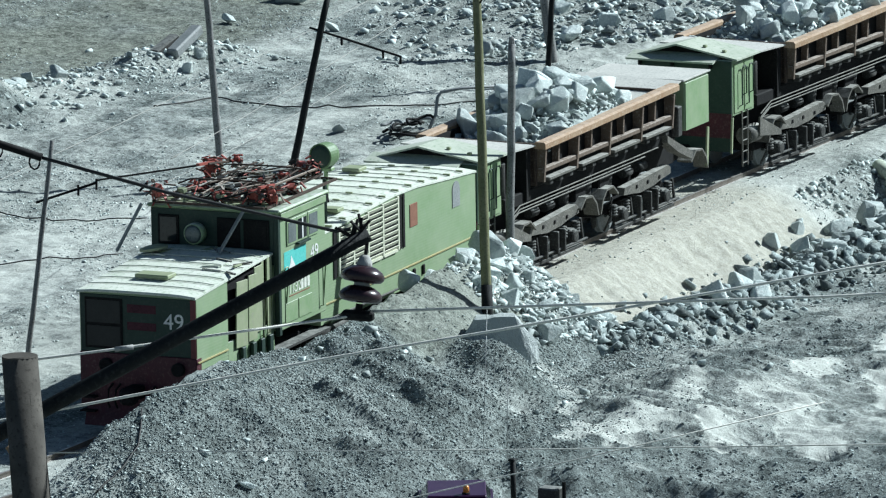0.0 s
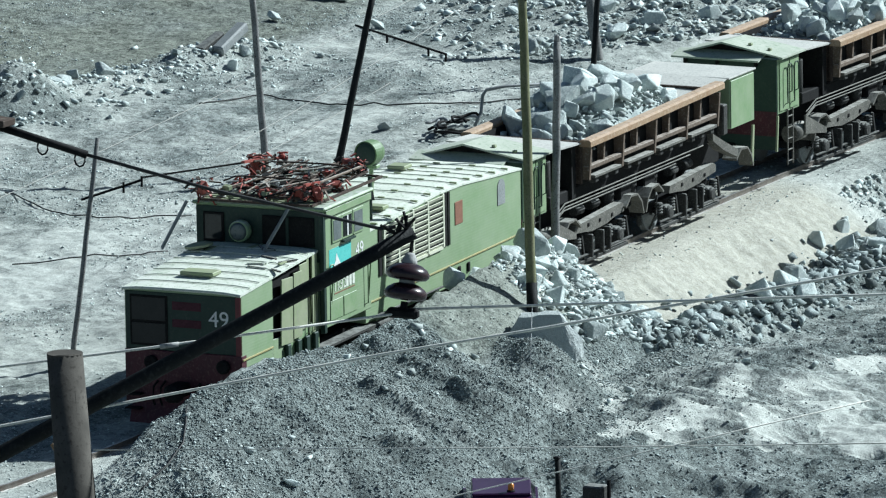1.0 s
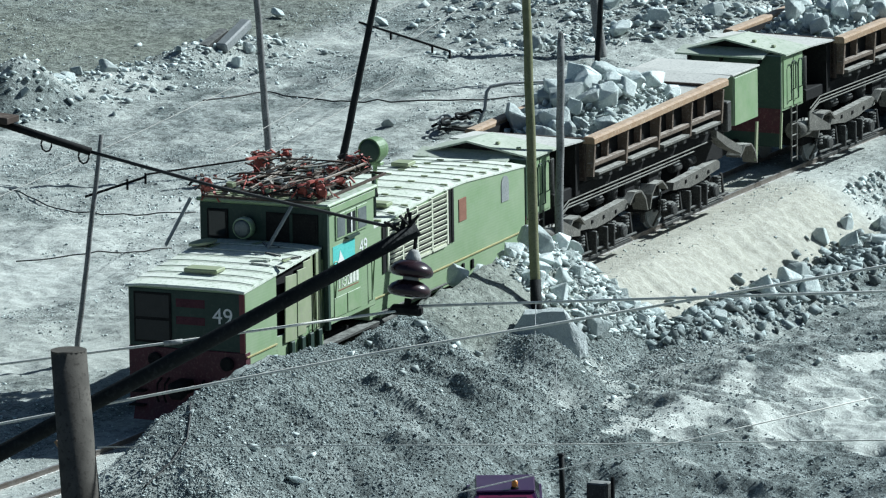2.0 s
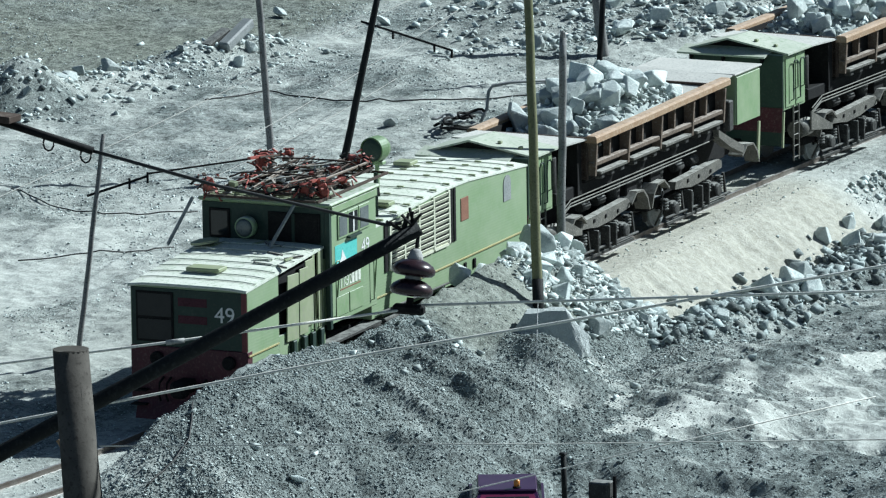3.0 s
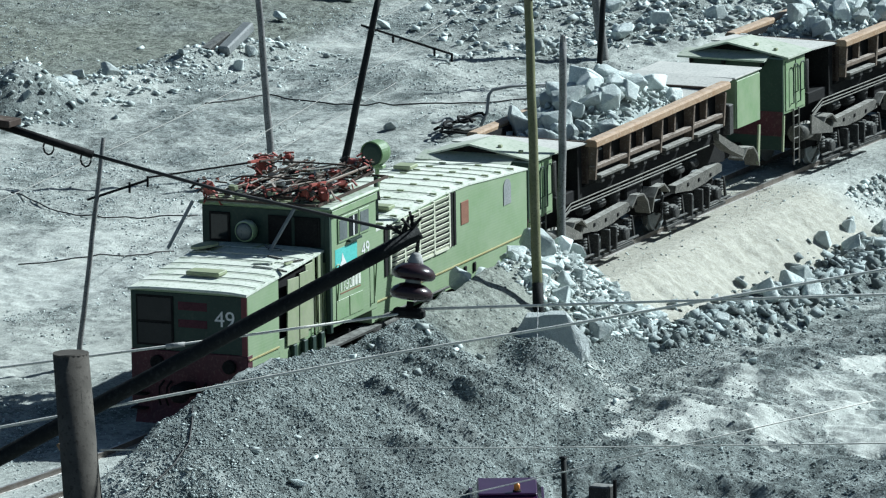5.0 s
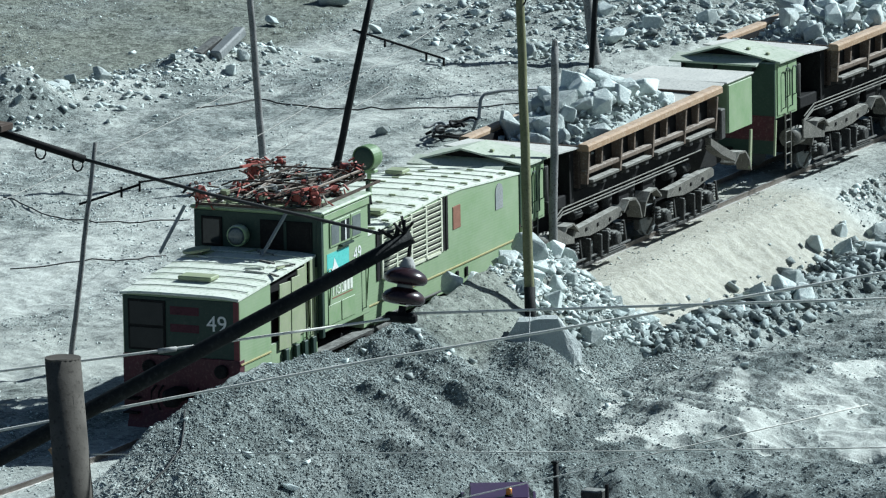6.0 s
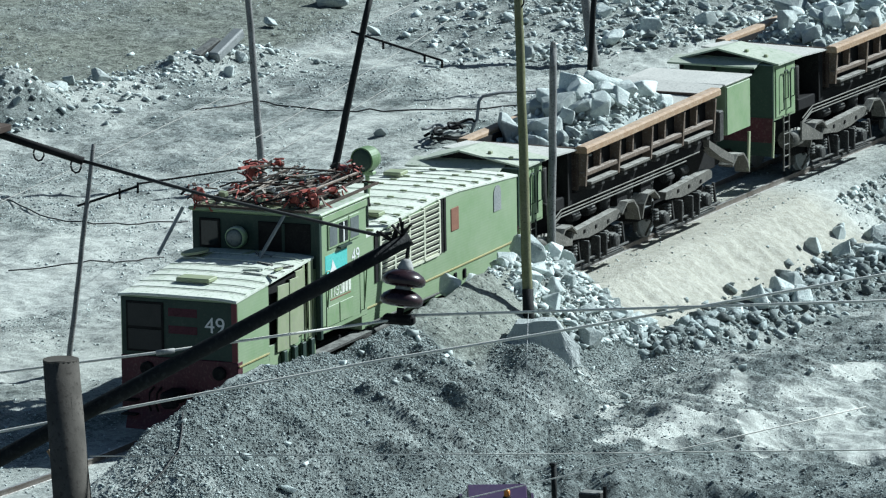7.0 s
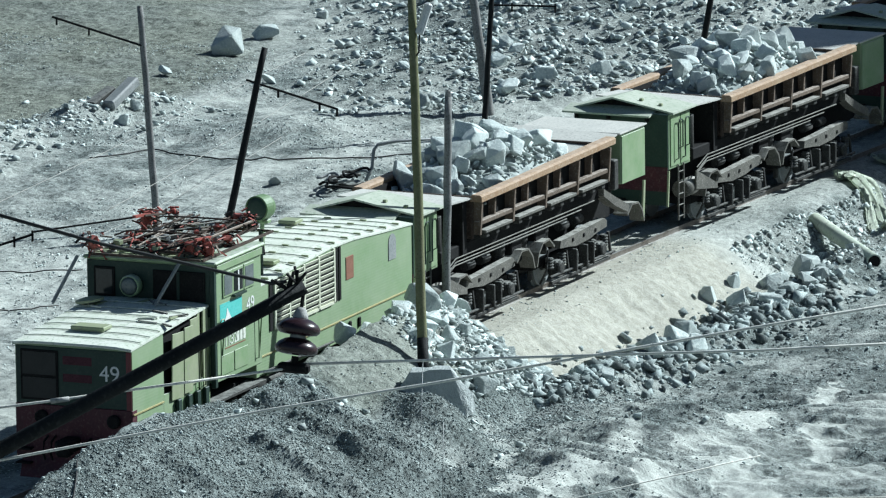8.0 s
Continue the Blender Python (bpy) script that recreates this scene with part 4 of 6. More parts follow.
# ---- motor dump cars ----
def make_bogie(car, xc, reach):
    b = part("bogie", box(B(), xc - 2.3, xc + 2.3, -0.9, 0.9, 0.55, 0.8, 0.03), M_BLACK, car)
    for x in (xc - 1.45, xc + 1.45):
        make_wheelset(b, x, 0.58)
        for y in (-1.2, 1.2):
            part("axle_box", box(B(), x - 0.2, x + 0.2, y - 0.14, y + 0.14, 0.32, 0.74, 0.05), M_FRAME, b)
            part("axle_cover", lathe(B(), [(0.20, 0), (0.20, 0.05), (0.15, 0.09), (0.02, 0.10)], (x, y * 1.12, 0.54), (0, y, 0), 16), M_FRAME, b)
            part("hanger", beam(B(), (x + 0.5, y * 1.1, 0.95), (x + 0.62, y * 1.12, 0.28), 0.07, 0.05), M_FRAME, b)
            for d in (-0.42, 0.42):
                part("spring", lathe(B(), [(0.11, 0), (0.13, 0.04), (0.10, 0.08), (0.13, 0.12), (0.10, 0.16), (0.13, 0.2), (0.10, 0.24), (0.13, 0.28), (0.1, 0.32)], (x + d, y * 1.02, 0.56), (0, 0, 1), 10), M_FRAME, b)
            part("brake_shoe", box(B(), x - 0.72, x - 0.6, y * 0.62 - 0.06, y * 0.62 + 0.06, 0.25, 0.7, 0.02), M_FRAME, b)
    for y in (-1.32, 1.32):
        prof = [(-1.62, 1.10), (-1.55, 1.30), (-0.6, 1.33), (0.5, 1.38), (1.45, 1.42), (1.6, 1.34), (1.6, 1.16), (0.9, 1.10), (0.45, 1.02), (-0.5, 0.98), (-0.95, 1.04)]
        part("side_frame", loft(B(), [[(xc + a, yy, z) for a, z in prof] for yy in (y - 0.12, y + 0.12)]), M_TAN, b, "tan dusty box side frame")
        for d in (-0.75, 0.0, 0.8):
            part("frame_bolt", box(B(), xc + d - 0.05, xc + d + 0.05, y * 1.098 - 0.02, y * 1.098 + 0.02, 1.15, 1.25, 0.01), M_BLACK, b)
        for d in (-0.62, 0.1, 0.55):
            part("bracket", box(B(), xc + d - 0.05, xc + d + 0.05, y * 1.05 - 0.13, y * 1.05 + 0.13, 0.30, 0.92, 0.02), M_FRAME, b)
        part("brake_rod", tube(B(), [(xc - 2.2, y * 1.06, 0.40), (xc + 2.2, y * 1.06, 0.36)], 0.035, 6), M_FRAME, b)
        part("tie_bar", box(B(), xc - 2.0, xc + 2.0, y - 0.05, y + 0.05, 0.17, 0.24), M_FRAME, b)
        # bent cover plates at both ends
        for e in (-1, 1):
            prof = [(0.0, 1.30), (0.35, 1.55), (0.80, 1.52), (1.08, 1.28), (1.22, 0.90), (1.17, 0.90), (1.03, 1.24), (0.78, 1.47), (0.36, 1.50), (0.02, 1.24)]
            push = reach[e > 0]
            out = [[(xc + e * (1.38 + push + a), yy, z) for a, z in prof] for yy in (y - 0.22, y + 0.22)]
            part("cover_plate", loft(B(), out), M_TAN, b, "bent tan cover plate")
    for d in (-0.5, 0.5):
        part("brake_cylinder", tube(B(), [(xc + d - 0.25, -1.0, 1.52), (xc + d + 0.25, -1.0, 1.52)], 0.13, 12), M_FRAME, b, smooth=True)
    part("sand_pipe", tube(B(), [(xc - 1.9, -1.2, 1.1), (xc - 2.1, -1.25, 0.6), (xc - 2.0, -1.0, 0.15)], 0.03, 6), M_FRAME, b)
    return b


def make_dump_car(m):
    car = thing("dump_car", "rusty ribbed motor dump car with green end cabinets, loaded with rock", "dump car", m, "dump cars of the train")
    # cabinet at the front, u 0.2 to 1.55
    cab = part("cabinet", box(B(), 0.06, 1.52, -1.46, 1.46, 2.02, 3.62, 0.02), M_GREEN, car, "green equipment cabinet")
    # front face in the green that has shade mixed in
    part("cabinet_front", box(B(), 0.02, 0.056, -1.45, 1.45, 1.0, 3.60), M_DARK_SHADEGREEN, cab)
    part("cabinet_red_band", box(B(), 0.005, 0.02, -1.45, 1.45, 1.40, 2.10), M_RED, cab)
    for x0, x1 in ((0.16, 0.78), (0.84, 1.44)):
        part("cabinet_door", box(B(), x0, x1, -1.49, -1.462, 2.1, 3.52, 0.008), M_GREEN_FLAT, cab)
    for x in (0.5, 0.95):
        part("grab_rail", tube(B(), [(x, -1.47, 2.25), (x, -1.58, 2.3), (x, -1.58, 3.3), (x + 0.06, -1.58, 3.4), (x + 0.22, -1.58, 3.4), (x + 0.28, -1.58, 3.3), (x + 0.28, -1.58, 2.6), (x + 0.28, -1.47, 2.55)], 0.02, 6), M_DARK_SHADEGREEN, cab, smooth=True)
    part("cabinet_roof", loft(B(), [[(x, -1.60, 3.66), (x, 0.30, lift), (x, 1.66, 3.62), (x, 1.66, 3.57), (x, 0.30, lift - 0.05), (x, -1.60, 3.61)] for x, lift in ((0.10, 4.00), (1.70, 3.96))]), M_CABROOF, cab, "dusty green gabled sheet roof")
    # black sheet in place of the shade under the open gable
    part("gable_board", loft(B(), [[(x, -1.25, 3.64), (x, 0.30, 3.92), (x, 1.4, 3.62)] for x in (0.40, 0.44)]), M_BLACK, cab, "open gable, its shade made as a black sheet")
    part("back_gable", loft(B(), [[(x, -1.45, 3.62), (x, 0.30, 3.90), (x, 1.5, 3.58)] for x in (1.60, 1.64)]), M_DARK_SHADEGREEN, cab)
    part("front_ledge", loft(B(), [[(x, -1.0, z), (x, 1.72, z), (x, 1.72, z - 0.05), (x, -1.0, z - 0.05)] for x, z in ((-0.24, 3.58), (0.39, 3.72))]), M_CABROOF, cab, "pale dusty sheet ledge in front of the gable")
    for y in (-0.85, 0.35, 1.35):
        part("ledge_bracket", box(B(), -0.15, 0.02, y - 0.03, y + 0.03, 3.38, 3.60, 0.01), M_BLACK, cab)
    for y, z in ((-1.0, 3.78), (-0.4, 3.89)):
        part("roof_lug", box(B(), 0.5, 0.62, y - 0.05, y + 0.05, z - 0.02, z + 0.05, 0.01), M_OLIVE, cab)
    part("front_skirt", beam(B(), (0.06, -1.46, 2.0), (-0.12, -1.5, 1.0), 0.05, 0.12), M_OLIVE, car)
    lad = part("ladder", tube(B(), [(0.62, -1.5, 2.1), (0.62, -1.5, 0.5)], 0.025, 6), M_TAN, car)
    part("ladder_rail", tube(B(), [(0.98, -1.5, 2.1), (0.98, -1.5, 0.5)], 0.025, 6), M_TAN, lad)
    for k in range(5):
        part("rung", tube(B(), [(0.62, -1.5, 0.6 + 0.32 * k), (0.98, -1.5, 0.6 + 0.32 * k)], 0.018, 6), M_TAN, lad)
    part("tank", tube(B(), [(1.3, -1.25, 1.25), (2.1, -1.25, 1.25)], 0.26, 14), M_TAN, car, smooth=True)
    part("tall_box", tube(B(), [(2.0, -1.15, 2.0), (2.0, -1.15, 3.25), (2.0, -1.15, 3.3)], 0.19, 12), M_FRAME, car, smooth=True)
    # sheet between cabinet and tipping body
    part("apron_sheet", loft(B(), [[(1.78, -1.5, 3.62), (1.78, 1.6, 3.72), (1.78, 1.6, 3.68), (1.78, -1.5, 3.58)], [(3.4, -1.62, 3.58), (3.4, 1.62, 3.62), (3.4, 1.62, 3.58), (3.4, -1.62, 3.54)]]), M_DUSTSHEET, car, "pale dust-covered end sheet")
    part("end_bulkhead", box(B(), 3.05, 3.3, -1.5, 1.5, 2.1, 3.5), M_BLACK, car)
    # tipping body u 3.4 to 12.9
    x0, x1 = 3.45, 12.35
    # body and boards: dark steel, with shade behind the ribs in the black
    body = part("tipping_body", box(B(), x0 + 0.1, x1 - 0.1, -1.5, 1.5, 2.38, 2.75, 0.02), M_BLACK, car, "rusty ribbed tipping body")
    for y, top in ((-1, 3.66), (1, 3.66)):
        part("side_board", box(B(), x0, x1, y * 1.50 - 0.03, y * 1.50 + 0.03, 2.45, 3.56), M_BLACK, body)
        part("rim", loft(B(), [[(x, y * 1.74 - 0.17, z - 0.19), (x, y * 1.74 + 0.17, z - 0.19), (x, y * 1.74 + 0.17, z - 0.05), (x, y * 1.74 + 0.12, z), (x, y * 1.74 - 0.12, z), (x, y * 1.74 - 0.17, z - 0.05)] for x, z in ((x0 - 0.05, top), (x0 + 3, top + 0.03), (x0 + 6, top + 0.08), (x1 + 0.05, top + 0.12))]), M_RUST, body, "orange-brown rusty top rim")
        part("mid_rail", box(B(), x0 + 0.05, x1 - 0.05, y * 1.70 - 0.08, y * 1.70 + 0.08, 2.80, 2.93, 0.02), M_RIB, body)
        n = 9
        for k in range(n):
            x = x0 + 0.15 + (x1 - x0 - 0.3) * k / (n - 1)
            deep = 0.22 if k % 2 == 0 else 0.12
            low = 2.55 if k % 2 == 0 else 2.86
            part("rib", loft(B(), [[(x - 0.045, y * 1.54, low), (x + 0.045, y * 1.54, low), (x + 0.045, y * 1.54, 3.5), (x - 0.045, y * 1.54, 3.5)], [(x - 0.045, y * (1.63 + deep * 0.7), low), (x + 0.045, y * (1.63 + deep * 0.7), low), (x + 0.045, y * (1.63 + deep), 3.5), (x - 0.045, y * (1.63 + deep), 3.5)]]), M_RIB, body)
        for k in range(4):
            xa = x0 + 0.35 + (x1 - x0 - 0.3) * k / 4
            part("foot_plate", box(B(), xa, xa + 1.75, y * 1.72 - 0.12, y * 1.72 + 0.12, 2.56, 2.64, 0.01), M_TAN, body)
            for q in range(3):
                part("hinge_lug", box(B(), xa + 0.2 + 0.65 * q, xa + 0.42 + 0.65 * q, y * 1.66 - 0.1, y * 1.66 + 0.1, 2.40, 2.54, 0.02), M_FRAME, body)
    for x in (x0, x1 - 0.08):
        part("end_board", box(B(), x, x + 0.08, -1.6, 1.6, 2.45, 3.6), M_DARKRUST, body)
    part("back_sheet", loft(B(), [[(x1 - 1.7, -1.40, 3.30), (x1 - 1.7, 1.50, 3.36), (x1 - 1.7, 1.50, 3.32), (x1 - 1.7, -1.40, 3.26)], [(x1 + 1.1, -1.5, 3.66), (x1 + 1.1, 1.6, 3.74), (x1 + 1.1, 1.6, 3.70), (x1 + 1.1, -1.5, 3.62)]]), M_DUSTSHEET, body, "pale dust-covered end sheet")
    # rear cabinet u 13.45 to 15.25
    rear = part("rear_cabinet", box(B(), 13.68, 15.34, -1.50, 1.50, 2.20, 3.62, 0.02), M_GREEN, car, "green rear cabinet")
    part("rear_roof", box(B(), 13.50, 15.40, -1.56, 1.56, 3.62, 3.67, 0.01), M_DUSTSHEET, rear)
    part("rear_cover", box(B(), 13.70, 15.32, -1.53, -1.502, 2.20, 3.55, 0.01), M_GREEN_FLAT, rear)
    part("body_prop", box(B(), 12.95, 13.25, -1.62, -1.35, 2.15, 3.0, 0.03), M_FRAME, car)
    part("rear_skirt", beam(B(), (15.3, -1.5, 2.05), (15.2, -1.5, 0.95), 0.05, 0.12), M_OLIVE, car)
    for y in (-1.45, 1.45):
        part("hydraulic_arm", loft(B(), [[(12.25, y - 0.15, 2.12), (12.25, y + 0.15, 2.12), (12.25, y + 0.15, 2.32), (12.25, y - 0.15, 2.32)], [(13.0, y - 0.17, 1.72), (13.0, y + 0.17, 1.72), (13.0, y + 0.17, 1.98), (13.0, y - 0.17, 1.98)], [(14.0, y - 0.15, 1.36), (14.0, y + 0.15, 1.36), (14.0, y + 0.15, 1.58), (14.0, y - 0.15, 1.58)]]), M_TAN, car)
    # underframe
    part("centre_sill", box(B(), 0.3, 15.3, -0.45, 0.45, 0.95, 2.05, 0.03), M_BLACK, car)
    # sill in the same black, which takes in shade below the body
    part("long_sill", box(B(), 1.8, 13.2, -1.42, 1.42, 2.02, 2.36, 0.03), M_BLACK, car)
    for k, (y, z) in enumerate(((-1.50, 2.06), (-1.50, 1.96), (-1.46, 1.86))):
        part("air_pipe", tube(B(), [(1.9, y, z - 0.25), (2.6, y, z), (11.8 - 0.9 * k, y, z)], 0.018, 6), M_TAN, car)
    for x in (6.4, 7.9, 9.3):
        part("tipping_cylinder", tube(B(), [(x, -0.95, 1.0), (x, -1.05, 2.05)], 0.19, 12), M_FRAME, car, smooth=True)
    for x in (7.0, 8.6):
        part("equipment_box", box(B(), x - 0.35, x + 0.35, -1.3, -0.6, 1.15, 1.85, 0.03), M_BLACK, car)
    part("guard_plate", loft(B(), [[(1.75, y, 1.75), (3.2, y, 1.15), (3.2, y, 1.0), (1.75, y, 1.2)] for y in (-1.55, -1.5)]), M_TAN, car)
    part("coupler", box(B(), -0.35, 0.3, -0.15, 0.15, 0.85, 1.15, 0.04), M_BLACK, car)
    part("rear_coupler", box(B(), 15.3, 16.8, -0.15, 0.15, 0.85, 1.15, 0.04), M_BLACK, car)
    make_bogie(car, 4.95, (0.0, 0.15))
    make_bogie(car, 11.2, (0.8, 1.45))
    return car


def car_pose(x0):
    a, b = x0 + 2, x0 + 14
    ya, yb = float(centre(a)), float(centre(b))
    h = math.atan2(yb - ya, b - a)
    return pose(x0, ya - 2 * math.tan(h), track_z(x0), 0, -math.degrees(GRADE), math.degrees(h))


CAR_STARTS = (17.6, 34.7, 51.8)
CAR = make_dump_car(car_pose(CAR_STARTS[0]))
for s in CAR_STARTS[1:]:
    copy_thing(CAR, car_pose(s))


# ---- broken rock ----
def rock_mesh(name, seed, squash=0.75, points=13):
    r = random.Random(seed)
    bm = B()
    for _ in range(points):
        v = Vector((r.uniform(-1, 1), r.uniform(-1, 1), r.uniform(-1, 1)))
        v = v * (r.uniform(0.42, 0.52) / max(abs(v.x), abs(v.y), abs(v.z))) * (0.80 if v.length > 1.35 else 1.0)
        bm.verts.new((v.x * r.uniform(1.0, 1.2), v.y, v.z * squash))
    res = bmesh.ops.convex_hull(bm, input=bm.verts)
    bmesh.ops.delete(bm, geom=[g for g in res["geom_interior"] if isinstance(g, bmesh.types.BMVert)], context='VERTS')
    bmesh.ops.bevel(bm, geom=bm.edges, offset=0.025, segments=1, affect='EDGES')
    bmesh.ops.recalc_face_normals(bm, faces=bm.faces)
    me = bpy.data.meshes.new(name)
    bm.to_mesh(me)
    bm.free()
    me.materials.append(M_ROCK)
    return me


ROCKS = [rock_mesh("rock", 100 + k, 0.6 + 0.06 * (k % 6), 15 + k % 6) for k in range(14)]
RR = random.Random(21)


def put_rock(x, y, z, size, label, group, sink=0.12, name="rock"):
    o = new(name, RR.choice(ROCKS))
    sx, sy, sz = (size * 0.78 * RR.uniform(0.75, 1.25) for _ in range(3))
    o.matrix_basis = Matrix.LocRotScale((x, y, z + size * (0.30 - sink)), Euler((RR.uniform(-0.5, 0.5), RR.uniform(-0.5, 0.5), RR.uniform(0, 6.28))), (sx, sy, sz))
    return tagged(o, label, "rock", group)


def fill_load(m, u0, u1, seed, big, count):
    """A heap of blocks in the tipping body."""
    r = random.Random(seed)
    # the fines under the blocks
    bm = B()
    nx, ny = 26, 10
    grid = [[bm.verts.new((3.55 + 9.2 * i / nx, -1.52 + 3.04 * j / ny, heap_top(3.55 + 9.2 * i / nx, -1.52 + 3.04 * j / ny, u0, u1) - 0.30 + r.uniform(-0.08, 0.08))) for j in range(ny + 1)] for i in range(nx + 1)]
    for i in range(nx):
        for j in range(ny):
            bm.faces.new((grid[i][j], grid[i + 1][j], grid[i + 1][j + 1], grid[i][j + 1]))
    low = part("rock_load", bm, M_STONES, None)
    low.matrix_basis = m
    tagged(low, "bed of smaller broken rock in the dump body", "rock load", "", "stuff")
    for k in range(count):
        u, v = r.uniform(u0, u1), r.uniform(-1.42, 1.5)
        size = r.choice((0.45, 0.55, 0.7, 0.85)) * big
        if k % 6 == 0:
            size *= 1.25
        top = heap_top(u, v, u0, u1)
        p = m @ Vector((u, v, top - 0.12))
        put_rock(p.x, p.y, p.z, size, "pale grey-green block of blasted rock in the dump body", "rocks of the load", 0.2)


def heap_top(u, v, u0, u1):
    mid = (u0 + u1) / 2
    s = abs(u - mid) / ((u1 - u0) / 2)
    return 3.30 + 1.35 * max(0.0, 1 - s ** 2) * (1 - 0.55 * (v / 1.6) ** 2) * 0.85


fill_load(car_pose(CAR_STARTS[0]), 4.4, 11.4, 31, 1.32, 56)
fill_load(car_pose(CAR_STARTS[1]), 3.9, 12.0, 32, 1.05, 56)
fill_load(car_pose(CAR_STARTS[2]), 3.9, 12.2, 33, 0.9, 14)


big = car_pose(CAR_STARTS[1]) @ Vector((9.9, -0.45, 4.05))
put_rock(big.x, big.y, big.z, 1.15, "large pale boulder on top of the load", "rocks of the load", 0.2)


def scatter(n, region, sizes, label, group, sink=0.15, name="rock"):
    for _ in range(n):
        x, y = region()
        s = RR.choice(sizes) * RR.uniform(0.8, 1.2)
        put_rock(x, y, land_at(x, y), s, label, group, sink, name)


def near_bank():
    x = RR.uniform(15.5, 36)
    return x, float(centre(x)) - 5.4 + RR.gauss(0, 0.75)


def pole_rubble():
    return RR.uniform(11.5, 18.2), RR.uniform(-5.6, -2.7)


def spoil():
    while True:
        x, y = RR.uniform(50, 82), RR.uniform(6, 34)
        n = (x - 53.6) * 0.56 + (y - 15.3) * 0.83
        t = (x - 53.6) * 0.83 - (y - 15.3) * 0.56
        if n > -0.3 and 0.41 * x - 0.91 * y > 8.5 + RR.uniform(-3, 3):
            return x, y


def windrow():
    t, n = RR.uniform(-6, 11), RR.gauss(0, 1.3)
    return 44.0 + 0.986 * t + 0.165 * n, 24.6 - 0.165 * t + 0.986 * n


scatter(52, near_bank, (0.4, 0.5, 0.65, 0.9), "grey block of rubble in the bank below the track", "rubble bank rocks")
scatter(42, pole_rubble, (0.35, 0.5, 0.65, 0.85), "pale angular rock heaped beside the track", "rubble beside the track")
scatter(46, spoil, (0.35, 0.4, 0.5, 0.6, 0.9), "grey rock on the spoil slope", "spoil slope rocks")
scatter(16, windrow, (0.3, 0.4, 0.6), "pale rock in a windrow on the bench", "windrow rocks")

# single stones that stand out
for x, y, s in ((41.9, 13.4, 0.5), (58.7, 12.8, 1.05), (59.6, 21.6, 0.6), (59.9, 25.3, 0.6), (55.6, 14.6, 0.9), (64.6, 25.2, 1.5), (68.0, 25.4, 0.9)):
    put_rock(x, y, land_at(x, y), s, "single pale rock lying on the bench", "", 0.1)
put_rock(10.0, -2.85, land_at(10.0, -2.85) + 0.1, 0.8, "white rock on the heap beside the locomotive", "", 0.1)
put_rock(-5.8, -5.5, land_at(-5.8, -5.5), 0.42, "small white stone on the gravel heap", "", 0.1)


def make_boulder():
    """A block with a broad flat face, cut off at the top and split at one side."""
    bm = B()
    for p in ((-0.30, 1.22, -0.5), (-0.30, -0.85, -0.58), (0.05, -1.05, -0.52), (0.75, -0.95, -0.6), (0.8, 1.0, -0.5), (-0.12, 0.62, 0.58), (-0.06, -0.44, 0.62), (0.10, -0.98, -0.02), (0.45, -0.40, 0.60), (0.5, 0.5, 0.55), (-0.22, -0.92, -0.42), (0.62, -0.9, -0.1)):
        bm.verts.new(p)
    bmesh.ops.convex_hull(bm, input=bm.verts)
    bmesh.ops.triangulate(bm, faces=bm.faces)
    bmesh.ops.subdivide_edges(bm, edges=bm.edges, cuts=7, use_grid_fill=True)
    for v in bm.verts:
        v.co += 0.05 * noise.noise_vector(v.co * 1.7) + 0.022 * noise.noise_vector(v.co * 6.0)
    bmesh.ops.recalc_face_normals(bm, faces=bm.faces)
    b = part("boulder", bm, M_BOULDER, None)
    b.matrix_basis = pose(8.85, -5.75, 1.0, 0, 0, 24)
    tagged(b, "large flat-faced grey boulder beside the pole", "boulder")


make_boulder()


